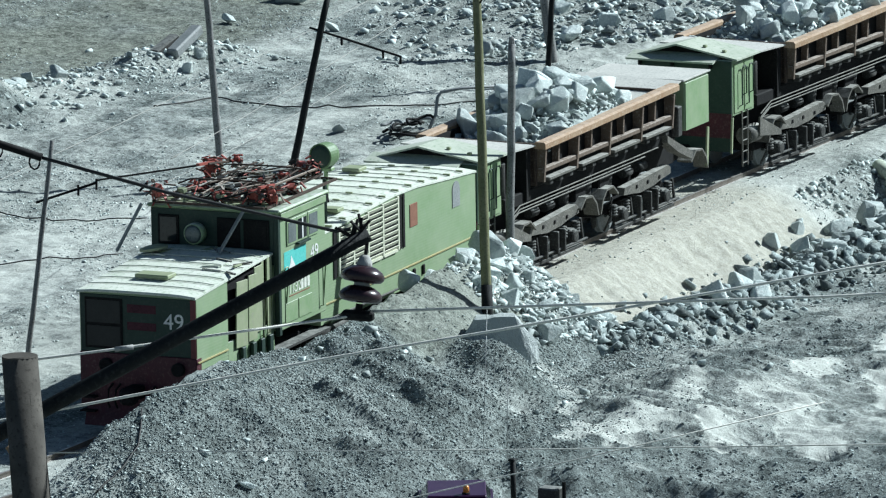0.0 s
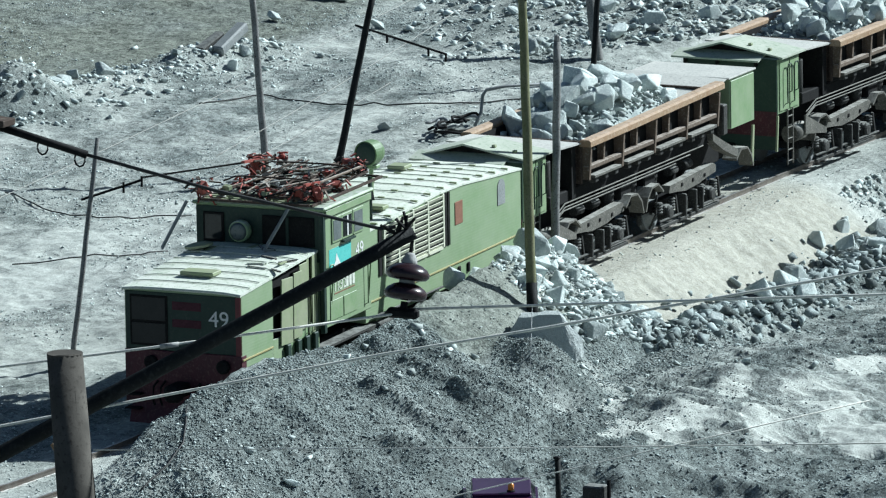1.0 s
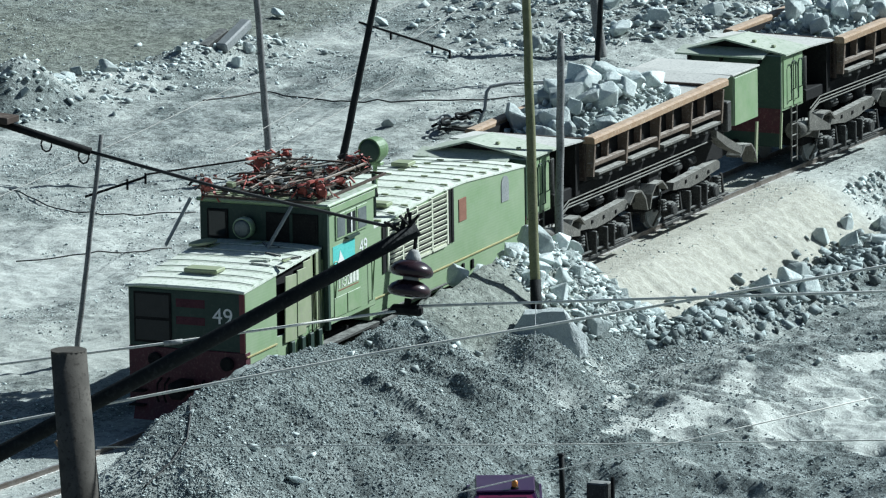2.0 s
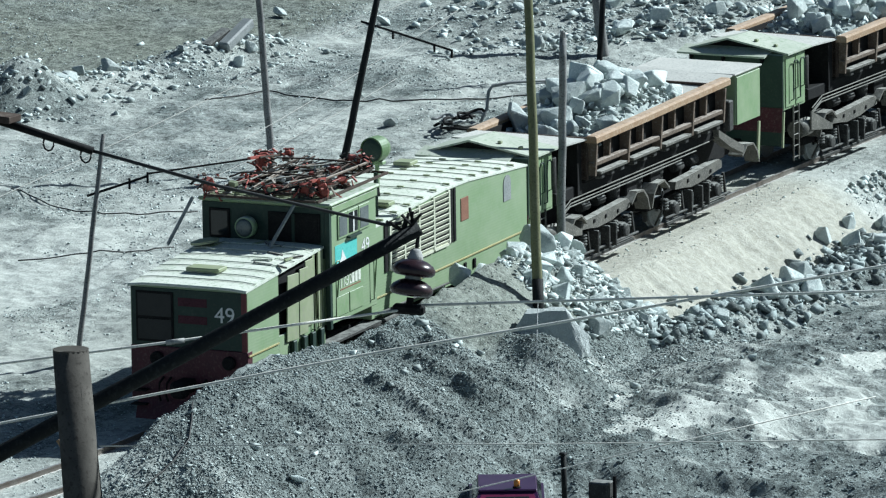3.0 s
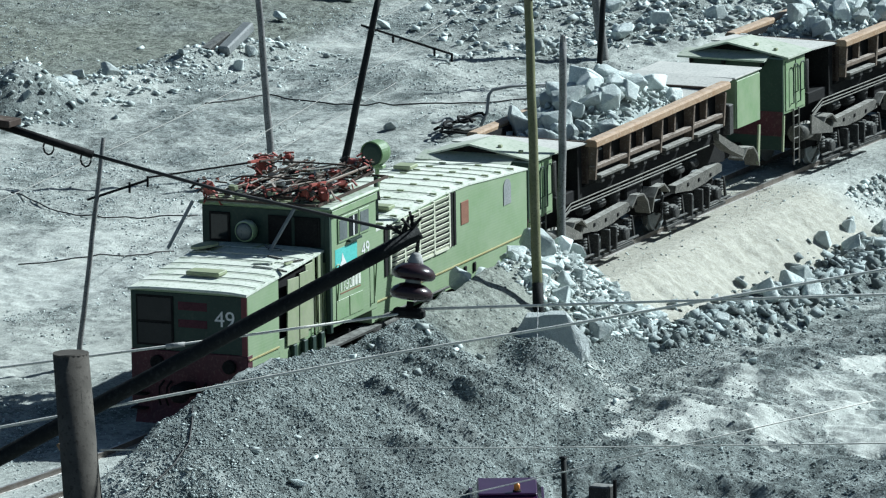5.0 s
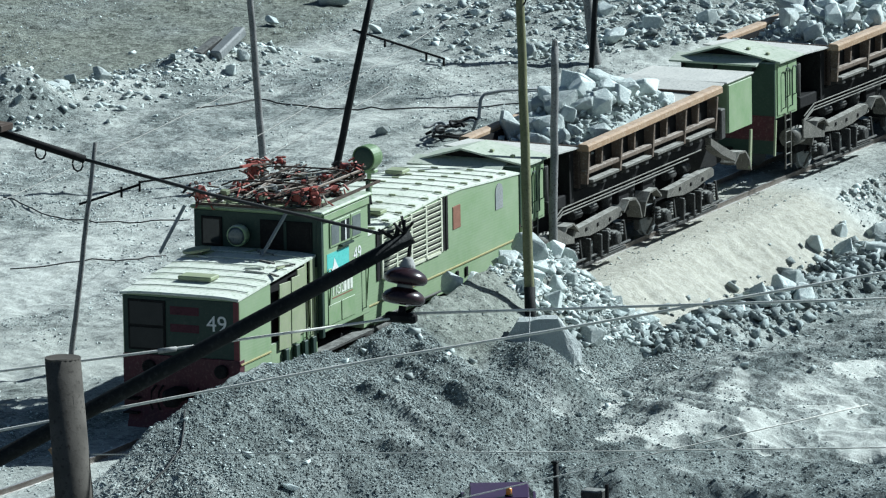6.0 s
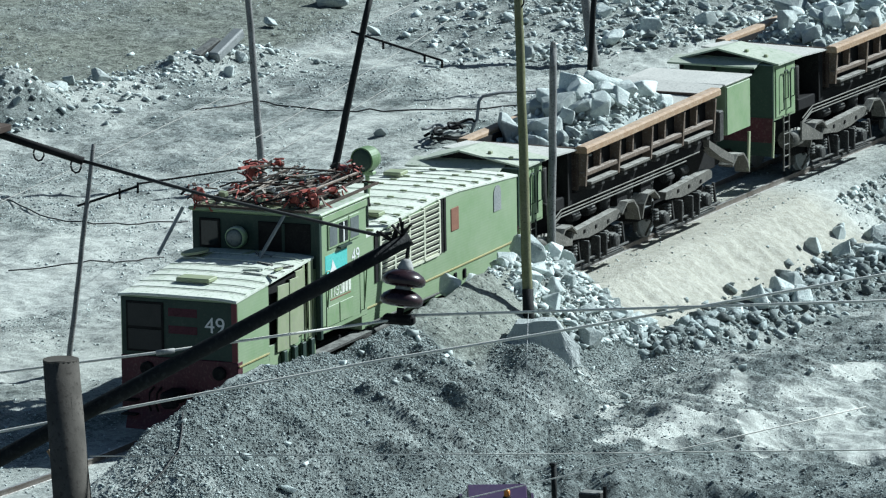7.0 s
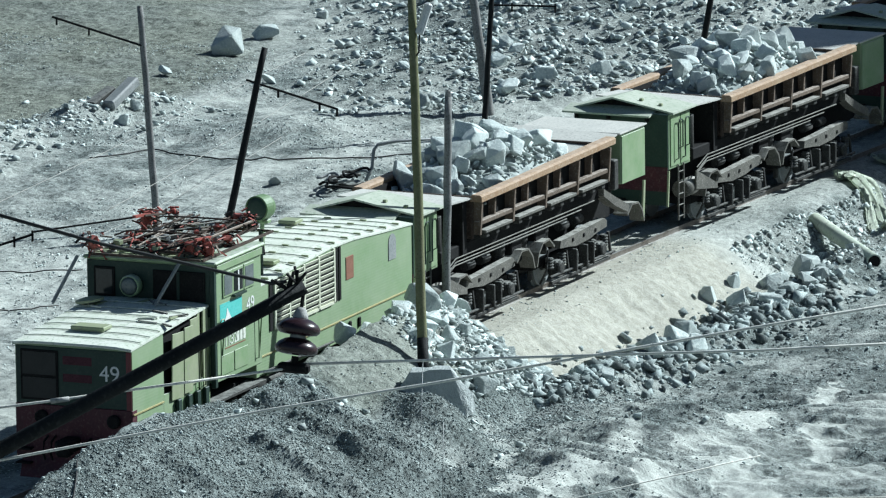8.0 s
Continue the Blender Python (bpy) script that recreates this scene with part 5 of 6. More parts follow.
def stone_field(name, label, n, region, lo, hi, seed, mat=M_STONES, skew=2.2, lie=None):
    """Many small stones joined into one sheet of rubble."""
    rng = np.random.RandomState(seed)
    temps = []
    for k in range(8):
        bm = B()
        for _ in range(7):
            v = rng.normal(size=3)
            v = v / np.linalg.norm(v) * rng.uniform(0.4, 0.55)
            bm.verts.new((v[0] * 1.25, v[1] * 0.9, v[2] * 0.8))
        res = bmesh.ops.convex_hull(bm, input=bm.verts)
        bmesh.ops.delete(bm, geom=[g for g in res["geom_interior"] if isinstance(g, bmesh.types.BMVert)], context='VERTS')
        bmesh.ops.recalc_face_normals(bm, faces=bm.faces)
        bm.verts.index_update()
        temps.append((np.array([v.co[:] for v in bm.verts]), np.array([[v.index for v in f.verts] for f in bm.faces])))
        bm.free()
    P = region(rng, n)
    Z = land(P[:, 0], P[:, 1]) if lie is None else lie(P)
    S = lo * (hi / lo) ** (rng.rand(len(P)) ** skew)
    A = rng.rand(len(P)) * 6.283
    which = rng.randint(0, 8, len(P))
    V, F, at = [], [], 0
    for k, (tv, tf) in enumerate(temps):
        i = np.where(which == k)[0]
        c, s = np.cos(A[i])[:, None], np.sin(A[i])[:, None]
        x = (tv[None, :, 0] * c - tv[None, :, 1] * s) * S[i, None] + P[i, 0, None]
        y = (tv[None, :, 0] * s + tv[None, :, 1] * c) * S[i, None] + P[i, 1, None]
        z = tv[None, :, 2] * S[i, None] + Z[i, None] + 0.12 * S[i, None]
        V.append(np.stack([x, y, z], -1).reshape(-1, 3))
        F.append((tf[None] + (np.arange(len(i)) * len(tv))[:, None, None]).reshape(-1, 3) + at)
        at += len(i) * len(tv)
    V, F = np.concatenate(V), np.concatenate(F)
    me = bpy.data.meshes.new(name)
    me.vertices.add(len(V))
    me.vertices.foreach_set("co", V.astype(np.float32).ravel())
    me.loops.add(F.size)
    me.loops.foreach_set("vertex_index", F.astype(np.int32).ravel())
    me.polygons.add(len(F))
    me.polygons.foreach_set("loop_start", np.arange(0, F.size, 3, dtype=np.int32))
    me.update(calc_edges=True)
    me.materials.append(mat)
    return tagged(new(name, me), label, "stones", kind="stuff")


def along(f):
    return lambda rng, n: np.array([f() for _ in range(n)])


def on_heap(rng, n):
    x = rng.uniform(-15, 19, n)
    d = rng.normal(0, 3.0, n)
    d = np.where((d > 0) & (x < -4) & (rng.rand(n) < 0.35), d * 0.22, -np.abs(d))
    bare = (x > 6.0) & (x < 13.5) & (d > -2.0 + 0.5 * lattice(x, d, 0.8, 43)) & (rng.rand(n) < 0.93)
    return np.stack([x, -3.2 + d], -1)[~bare]


def on_bench(rng, n):
    p = np.stack([rng.uniform(-8, 66, n * 3), rng.uniform(2.2, 36, n * 3)], -1)
    keep = (lattice(p[:, 0], p[:, 1], 5.5, 41) + 0.6 * lattice(p[:, 0], p[:, 1], 2.0, 42) + rng.uniform(-0.7, 0.7, n * 3)) > 0.25 + 1.2 * np.clip(fines_at(p[:, 0], p[:, 1]) - 0.55, 0, 1)
    return p[keep]


def on_flat(rng, n):
    p = np.stack([rng.uniform(-6, 40, n * 3), rng.uniform(-20, -4.5, n * 3)], -1)
    keep = ((lattice(p[:, 0], p[:, 1], 3.5, 51) + rng.uniform(-0.6, 0.6, n * 3)) > 0.3) & (patches(p[:, 0], p[:, 1]) < 0.2)
    return p[keep]


stone_field("gravel", "fine grey gravel over the heap beside the track", 84000, on_heap, 0.03, 0.09, 1, M_DARKSTONES, 2.8)
stone_field("gravel", "pale gravel spilled at the end of the heap", 11000, lambda rng, n: np.stack([rng.normal(-9.2, 1.8, n), rng.normal(-5.2, 1.5, n)], -1), 0.03, 0.13, 14, M_STONES, 2.4)
stone_field("gravel", "loose stones strewn over the bench", 58000, on_bench, 0.03, 0.13, 2, M_STONES, 3.0)
stone_field("gravel", "stones strewn over the lower haul road", 6000, on_flat, 0.03, 0.16, 3, M_DARKSTONES, 3.0)


def on_ruts(rng, n):
    p = np.stack([rng.uniform(-6, 40, n * 4), rng.uniform(-20, -6.5, n * 4)], -1)
    return p[fines_at(p[:, 0], p[:, 1]) + rng.uniform(-0.2, 0.2, n * 4) < 0.15][:n]


stone_field("gravel", "dark churned gravel in the wheel ruts", 22000, on_ruts, 0.03, 0.12, 12, M_DARKSTONES, 2.2)


def on_rough(rng, n):
    x = rng.uniform(36, 52, n)
    return np.stack([x, centre(x) - 2.6 - np.abs(rng.normal(0, 2.6, n))], -1)


stone_field("rubble", "coarse dark rubble on the embankment slope", 4200, on_rough, 0.05, 0.36, 9, M_STONES, 3.0)
stone_field("rubble", "lumps of rock on the gravel heap", 160, on_heap, 0.14, 0.4, 10, M_STONES, 2.0)
stone_field("rubble", "small rubble between the rocks of the bank", 3600, along(near_bank), 0.08, 0.6, 4, M_DARKSTONES)
stone_field("rubble", "small rubble between the rocks by the pole", 1800, along(pole_rubble), 0.1, 0.42, 5)
stone_field("rubble", "mixed rubble of the spoil slope", 17000, along(spoil), 0.05, 0.48, 6, M_STONES, 3.8)
stone_field("rubble", "mixed rubble of the windrow", 2200, along(windrow), 0.05, 0.36, 7, M_STONES, 2.6)
stone_field("ballast", "grey ballast around the sleepers", 6000, lambda rng, n: np.stack([rng.uniform(-20, 60, n), np.clip(rng.normal(0, 1.3, n), -2.6, 2.6)], -1), 0.04, 0.1, 8)


for start, u0, u1, seed in ((CAR_STARTS[0], 4.2, 11.8, 71), (CAR_STARTS[1], 3.7, 12.4, 72)):
    o = stone_field("rock_load", "smaller broken rock between the blocks of the load", 900, lambda rng, n: np.stack([rng.uniform(u0, u1, n), rng.uniform(-1.48, 1.5, n)], -1), 0.1, 0.45, seed, M_STONES, 2.2, lambda P: np.array([heap_top(a, b, u0, u1) - 0.22 for a, b in P]))
    o.matrix_basis = car_pose(start)
    o["category"] = "rock load"


# ---- poles and wires along the line ----
def pole(name, label, base, top, r, mat, sink=0.4, group=""):
    t = thing(name, label, "pole", None, group)
    b, q = Vector(base), Vector(top)
    b.z = land_at(b.x, b.y) - sink if sink else b.z
    pts = [b.lerp(q, k / 10) + Vector((RR.uniform(-1, 1), RR.uniform(-1, 1), 0)) * 0.012 for k in range(11)]
    part("shaft", tube(B(), pts, r, 12, r * 0.78), mat, t, smooth=True)
    return t


p = pole("utility_pole", "tall greenish weathered wooden pole leaning beside the track", (10.91, -4.6, 1.1), (12.47, -3.7, 10.74), 0.135, M_WOODGREEN)
part("tarred_butt", tube(B(), [(10.80, -4.66, 0.6), (11.03, -4.53, 1.95)], 0.145, 12), M_TAR, p, "tarred dark foot of the pole", smooth=True)
p = pole("utility_pole", "short grey wooden pole with a split top beside the track", (18.47, -2.0, 1.9), (19.3, -1.80, 6.76), 0.125, M_WOOD)
part("split_tip", lathe(B(), [(0.095, -0.02), (0.07, 0.16), (0.02, 0.2)], (19.3, -1.80, 6.75), (0.1, 0.05, 1), 8), M_WOOD, p)
p = pole("utility_pole", "grey wooden pole on the far side of the track", (34.07, 13.62, 0), (34.95, 14.5, 6.2), 0.115, M_WOOD, group="line poles")
part("cross_arm", tube(B(), [(34.76, 14.30, 5.05), (33.86, 16.81, 5.92)], 0.035, 6), M_BLACK, p, "thin dark bracket arm")
for k in (0.6, 0.95):
    a = Vector((34.76, 14.30, 5.05)).lerp(Vector((33.86, 16.81, 5.92)), k)
    part("arm_insulator", tube(B(), [a, a - Vector((0, 0, 0.2))], 0.03, 6), M_BLACK, p)
p = pole("utility_pole", "dark tarred pole leaning on the far side of the track", (34.71, 11.81, 0), (36.05, 11.05, 5.0), 0.115, M_TAR, group="line poles")
part("cross_arm", tube(B(), [(35.70, 11.50, 4.08), (36.61, 9.0, 3.21)], 0.035, 6), M_BLACK, p, "thin dark bracket arm")
for k in (0.35, 0.8, 0.99):
    a = Vector((35.70, 11.50, 4.08)).lerp(Vector((36.61, 9.0, 3.21)), k)
    part("arm_insulator", tube(B(), [a, a - Vector((0, 0, 0.22))], 0.035, 6), M_BLACK, p)
p = pole("utility_pole", "thin dark steel mast leaning beside the track", (6.6, 6.45, -0.3), (7.93, 6.16, 5.58), 0.075, M_WOOD, group="line poles")
part("bracket_arm", tube(B(), [(7.50, 6.45, 4.02), (8.2, 5.06, 4.5)], 0.035, 6), M_BLACK, p, "dark side contact bracket")
for k in (0.7, 1.0):
    a = Vector((7.50, 6.45, 4.02)).lerp(Vector((8.2, 5.06, 4.5)), k)
    part("arm_insulator", tube(B(), [a + Vector((0, 0, 0.1)), a - Vector((0, 0, 0.18))], 0.03, 6), M_BLACK, p)
pole("utility_pole", "grey wooden pole leaning behind the dump cars", (56.3, 12.4, -0.1), (56.8, 13.3, 4.2), 0.17, M_WOOD, group="line poles")
p = pole("utility_pole", "dark tarred pole with a bracket behind the dump cars", (52.2, 10.97, -0.1), (53.15, 11.0, 4.7), 0.10, M_TAR, group="line poles")
part("cross_arm", tube(B(), [(53.0, 11.1, 3.88), (53.8, 9.14, 3.82)], 0.035, 6), M_BLACK, p, "thin dark bracket arm")
for k in (0.35, 0.98):
    a = Vector((53.0, 11.1, 3.88)).lerp(Vector((53.8, 9.14, 3.82)), k)
    part("arm_insulator", tube(B(), [a + Vector((0, 0, 0.08)), a - Vector((0, 0, 0.2))], 0.03, 6), M_BLACK, p)
lamp = thing("street_lamp", "white lamp head tilted on the tall wooden pole", "lamp")
part("housing", beam(B(), (12.22, -4.00, 9.55), (12.43, -4.20, 10.33), 0.26, 0.16, 0.04), M_WHITE, lamp)
part("arm", tube(B(), [(12.2, -3.86, 8.9), (12.16, -4.02, 9.1), (12.22, -4.02, 9.56)], 0.025, 7), M_BLACK, lamp)
pole("utility_pole", "dark pole stub on the spoil slope", (63.5, 8.3, 3), (64.6, 7.6, 6.0), 0.11, M_TAR, group="line poles")


def wire(label, pts, r, mat, name="wire", seg=6):
    w = part(name, tube(B(), pts, r, seg), mat, None, smooth=True)
    return tagged(w, label, "wire", "overhead wires")


wire("thin pale contact wire strung beyond the locomotive", sag((6.98, 9.61, 3.52), (56.12, 18.7, 1.53), 0.1), 0.009, M_FARWIRE)
wire("thin pale contact wire strung over the far side of the track", sag((19.83, 8.47, 3.01), (58.54, 17.6, 1.24), 0.1), 0.009, M_FARWIRE)
wire("thin pale contact wire strung over the far side of the track", sag((19.65, 8.57, 2.38), (47.19, 15.53, 0.4), 0.1), 0.008, M_FARWIRE)


def laid(label, points, r, name="cable", lift=0.05, mat=None):
    """A cable on the ground, its line smoothed between points."""
    fine = []
    for (xa, ya), (xb, yb) in zip(points, points[1:]):
        for k in range(5):
            x, y = xa + (xb - xa) * k / 5, ya + (yb - ya) * k / 5
            fine.append((x, y, land_at(x, y) + lift))
    return wire(label, fine, r, mat or M_CABLE, name)


laid("thin black cable lying down the gravel heap", ((-5.85, -2.85), (-6.66, -3.21), (-7.33, -3.45), (-8.1, -3.43), (-8.65, -3.32), (-9.3, -3.2)), 0.022)
laid("black power cable lying across the haul road", ((44.2, 20.6), (46.4, 19.4), (45.7, 17.9), (45.6, 16.3), (46.6, 14.5), (48.0, 12.5), (49.2, 11.1), (50.5, 9.0)), 0.025)
laid("black power cable lying on the bench", ((28.3, 19.2), (26.7, 16.9), (26.5, 15.4), (27.3, 14.0), (28.1, 12.9)), 0.02)
laid("black power cable lying on the bench", ((18.4, 14.0), (19.5, 12.8), (20.7, 11.5), (21.9, 10.7)), 0.02)

# ---- high-voltage pole near the camera ----
mast = thing("power_line_pole", "dark round timber post and slanting arm of a power line", "pole")
post_foot = Vector((-133.5, -64.35, land_at(-133.5, -64.35) - 0.5))
pts = [post_foot.lerp(Vector((-131.56, -62.52, 30.86)), k / 8) for k in range(9)]
part("post", tube(B(), pts, 0.20, 20, 0.105), M_NEARPOST, mast, "dark weathered round post", smooth=True)
for k, (turn, z0, z1) in enumerate(((-150, 0.66, 0.985), (-118, 0.55, 0.80), (-95, 0.78, 0.97), (-172, 0.45, 0.70))):
    side = Vector((math.cos(radians(turn + 20)), math.sin(radians(turn + 20)), 0))
    line = [post_foot.lerp(Vector((-131.56, -62.52, 30.86)), z0 + (z1 - z0) * i / 6) for i in range(7)]
    girth = [0.20 - 0.095 * (z0 + (z1 - z0) * i / 6) for i in range(7)]
    part("crack", tube(B(), [p + side * (g - 0.002) + Vector((0, 0.004 * math.sin(3.1 * i + k), 0)) for i, (p, g) in enumerate(zip(line, girth))], 0.005, 5, 0.003), M_BLACK, mast)
part("post_end", tube(B(), [(-131.56, -62.52, 30.858), (-131.56, -62.52, 30.872)], 0.106, 20), M_NEARPOST, mast)
a, b = Vector((-131.75, -61.32, 29.80)), Vector((-130.17, -64.14, 31.45))
part("slanting_arm", tube(B(), [a.lerp(b, k / 8) for k in range(9)], 0.050, 16, 0.044), M_TAR, mast, "black tarred slanting arm", smooth=True)
r9 = random.Random(3)
for k in range(9):
    s = a.lerp(b, r9.uniform(0.955, 1.0)) + Vector((0, 0, 0.04))
    part("tie_wire", tube(B(), [s, s + Vector((r9.uniform(-0.05, 0.05), r9.uniform(-0.09, 0.09), r9.uniform(0.02, 0.10)))], 0.009, 5), M_BLACK, mast)
lug = a.lerp(b, 0.34)
part("hook_plate", tube(B(), [lug + Vector((0, -0.02, -0.05)), lug + Vector((0, -0.05, -0.13)), lug + Vector((0, -0.02, -0.2)), lug + Vector((0, 0.03, -0.12))], 0.012, 6), M_RUST, mast, "rusty hook")
part("hook_tag", box(B(), lug.x - 0.01, lug.x + 0.01, lug.y - 0.06, lug.y - 0.005, lug.z - 0.26, lug.z - 0.15, 0.004), M_RUST, mast, "rusty tag")
ins = thing("insulator_string", "two brown porcelain disc insulators hanging from the arm", "insulator")
top, low = Vector((-130.17, -64.13, 31.42)), Vector((-130.28, -64.11, 30.98))
way = (low - top).normalized()
part("hanger", tube(B(), [top, top + way * 0.14], 0.012, 6), M_BLACK, ins)
for d in (0.145, 0.262):
    c = top + way * d
    part("disc", lathe(B(), [(0.042, 0.012), (0.075, 0.022), (0.112, 0.045), (0.129, 0.070), (0.126, 0.092), (0.110, 0.108), (0.085, 0.112), (0.05, 0.116)], c, way, 32), M_GLAZE, ins, smooth=True)
    part("cap", lathe(B(), [(0.020, -0.05), (0.032, -0.035), (0.045, -0.005), (0.050, 0.025), (0.045, 0.03)], c, way, 20), M_CAP, ins, "grey cement cap", smooth=True)
part("clamp", tube(B(), [top + way * 0.385, top + way * 0.455], 0.022, 8), M_BLACK, ins)
part("clamp_shoe", box(B(), low.x - 0.03, low.x + 0.03, low.y - 0.1, low.y + 0.1, low.z - 0.03, low.z + 0.03, 0.015), M_BLACK, ins)
def strung(label, pts, r, mat):
    return wire(label, [Vector(q) for q in pts], r, mat)


strung("pale twisted conductor of the near power line", ((-131.74, -60.97, 30.62), (-131.33, -61.88, 30.69), (-130.9, -62.78, 30.80), (-130.28, -64.1, 30.98)), 0.0085, M_WIRE)
strung("pale twisted conductor of the near power line", ((-130.27, -64.12, 31.0), (-129.15, -66.62, 31.05), (-128.42, -68.24, 31.12)), 0.0085, M_WIRE)
strung("pale thick conductor of the near power line", ((-131.95, -60.69, 30.19), (-131.39, -61.9, 30.34), (-130.37, -64.0, 30.74), (-129.96, -64.86, 30.88), (-129.12, -66.62, 31.19), (-128.36, -68.22, 31.46)), 0.009, M_WIRE)
strung("thin conductor of the near power line", ((-131.15, -62.49, 30.21), (-130.07, -64.95, 30.19), (-129.3, -66.68, 30.19), (-128.58, -68.3, 30.19)), 0.004, M_WIRE)
strung("thin conductor of the near power line", ((-130.68, -63.76, 29.74), (-130.36, -64.42, 29.91), (-129.9, -65.35, 30.13), (-129.26, -66.66, 30.44)), 0.004, M_WIRE)
strung("thin dark drop wire hanging from the conductor", ((-129.96, -64.80, 31.01), (-130.12, -64.83, 30.13)), 0.002, M_DULLWIRE)
strung("thin dark drop wire hanging near the conductor", ((-129.99, -64.94, 30.66), (-130.06, -64.96, 30.13)), 0.002, M_DULLWIRE)
strung("pale splice sleeve on the near conductor", ((-130.885, -62.81, 30.802), (-130.84, -62.91, 30.815)), 0.016, M_CAP)
lp = thing("power_line_pole", "greenish weathered pole with a steel bracket", "pole")
part("shaft", tube(B(), [(-131.18, -61.66, 24.0), (-131.12, -61.70, 31.88), (-130.87, -61.66, 33.6)], 0.10, 16), M_WOODGREEN, lp, smooth=True)
part("bracket", box(B(), -0.07, 0.07, -0.02, 0.02, -0.33, 0.0, 0.004, look((-131.05, -61.62, 32.135), (-131.08, -61.95, 32.12))), M_DARKRUST, lp, "dark steel bracket")
strain = thing("strain_insulator", "black rod strain insulator with wire loops", "insulator")
sa, sb = Vector((-131.06, -61.75, 32.12)), Vector((-130.87, -62.35, 31.92))
part("rod", tube(B(), [sa, sb], 0.024, 10), M_BLACK, strain, smooth=True)
for k in (0.58, 0.93):
    c = sa.lerp(sb, k)
    part("wire_loop", tube(B(), [c + Vector((0, 0.035 * math.cos(t), -0.04 + 0.045 * math.sin(t))) for t in np.linspace(0, 6.2, 10)], 0.006, 5), M_BLACK, strain)
wire("black slack jumper cable from the strain insulator to the arm", [Vector(q) for q in ((-130.87, -62.35, 31.92), (-130.61, -63.03, 31.71), (-130.37, -63.65, 31.55), (-130.25, -63.96, 31.47), (-130.21, -64.04, 31.48))], 0.011, M_CABLE, "cable")


# ---- loose things on the bench ----
coil = thing("pipe_coil", "tangle of dark bent pipes lying on the bench", "pipes")
r4 = random.Random(8)
for k in range(7):
    cx, cy, rad, ph = 42.2 + r4.uniform(-0.8, 0.8), 11.3 + r4.uniform(-0.5, 0.4), r4.uniform(0.4, 1.0), r4.uniform(0, 6)
    pts = [(cx + rad * 1.4 * math.cos(ph + t), cy + rad * 0.8 * math.sin(ph + t), land_at(cx, cy) + 0.12 + 0.06 * k + 0.05 * math.sin(3 * t)) for t in np.linspace(0, r4.uniform(3, 5.5), 12)]
    part("pipe", tube(B(), pts, 0.045, 7), r4.choice((M_BLACK, M_FRAME, M_GREY)), coil, smooth=True)
hz = land_at(43, 10.8)
hose = part("bent_pipe", tube(B(), [(42.6, 10.75, hz + 0.15), (43.0, 10.72, hz + 0.5), (43.1, 10.70, hz + 1.0), (43.2, 10.62, hz + 1.15), (43.6, 10.2, hz + 1.22), (44.4, 9.4, hz + 1.2), (44.6, 9.2, hz + 0.1)], 0.05, 8), M_GREY, None, smooth=True)
tagged(hose, "pale bent pipe standing among dark pipes", "pipe")

blk = thing("concrete_block", "dark broken concrete beams lying in the windrow", "concrete beam")
z = land_at(51.5, 23.0)
part("beam", beam(B(), (50.5, 22.95, z + 0.05), (52.0, 22.75, z + 0.65), 0.40, 0.32, 0.05), M_GREY, blk)
part("beam", beam(B(), (50.2, 23.45, z + 0.05), (51.3, 23.2, z + 0.45), 0.38, 0.28, 0.05), M_FRAME, blk)
y_stone = put_rock(72.9, 25.5, land_at(72.9, 25.5), 0.5, "small yellowish stone on the bench", "", 0.1)


def make_pipe():
    ends = [Vector((41.4, -3.95, 0)), Vector((37.7, -7.1, 0))]
    for e in ends:
        e.z = land_at(e.x, e.y) + 0.10
    ends.insert(1, ends[0].lerp(ends[1], 0.5))
    p = thing("culvert_pipe", "pale dusty pipe half buried in the slope", "pipe")
    part("pipe", tube(B(), ends, 0.22, 18), M_SHEET, p, smooth=True)
    # black disc on the solid end imitates shade inside a hollow mouth
    part("pipe_mouth", tube(B(), [ends[2], ends[2] + (ends[2] - ends[1]).normalized() * 0.02], 0.18, 18), M_BLACK, p)


make_pipe()


def make_sheet(name, label, points, width, seed):
    """A strip of cloth lying over the ground in folds."""
    r = random.Random(seed)
    bm = B()
    rows = []
    n = 24
    for i in range(n + 1):
        s = i / n * (len(points) - 1)
        k = min(int(s), len(points) - 2)
        p = Vector(points[k]).lerp(Vector(points[k + 1]), s - k)
        way = (Vector(points[k + 1]) - Vector(points[k])).normalized()
        side = Vector((-way.y, way.x))
        row = []
        for j in range(13):
            q = p + side * (j / 12 - 0.5) * width * (1 + 0.2 * math.sin(i * 0.8 + seed))
            row.append((q.x, q.y, land_at(q.x, q.y) + 0.10 + 0.09 * math.sin(j * 1.7 + i * 0.25) + r.uniform(0, 0.03)))
        rows.append(row)
    top = [[bm.verts.new(v) for v in row] for row in rows]
    for a, b in zip(top, top[1:]):
        for j in range(12):
            bm.faces.new((a[j], b[j], b[j + 1], a[j + 1]))
    bmesh.ops.solidify(bm, geom=bm.faces, thickness=0.02)
    return tagged(part(name, bm, M_SHEET, None, smooth=True), label, "cloth sheet")


make_sheet("cloth_sheet", "pale greenish cloth sheet draped down the slope", ((46.2, -2.9), (46.6, -3.4), (45.2, -4.5), (42.5, -6.0), (40.5, -6.9)), 0.9, 2)
make_sheet("cloth_sheet", "crumpled pale sheet beside the track", ((50.0, -3.0), (49.0, -4.0), (48.4, -5.2)), 1.2, 3)


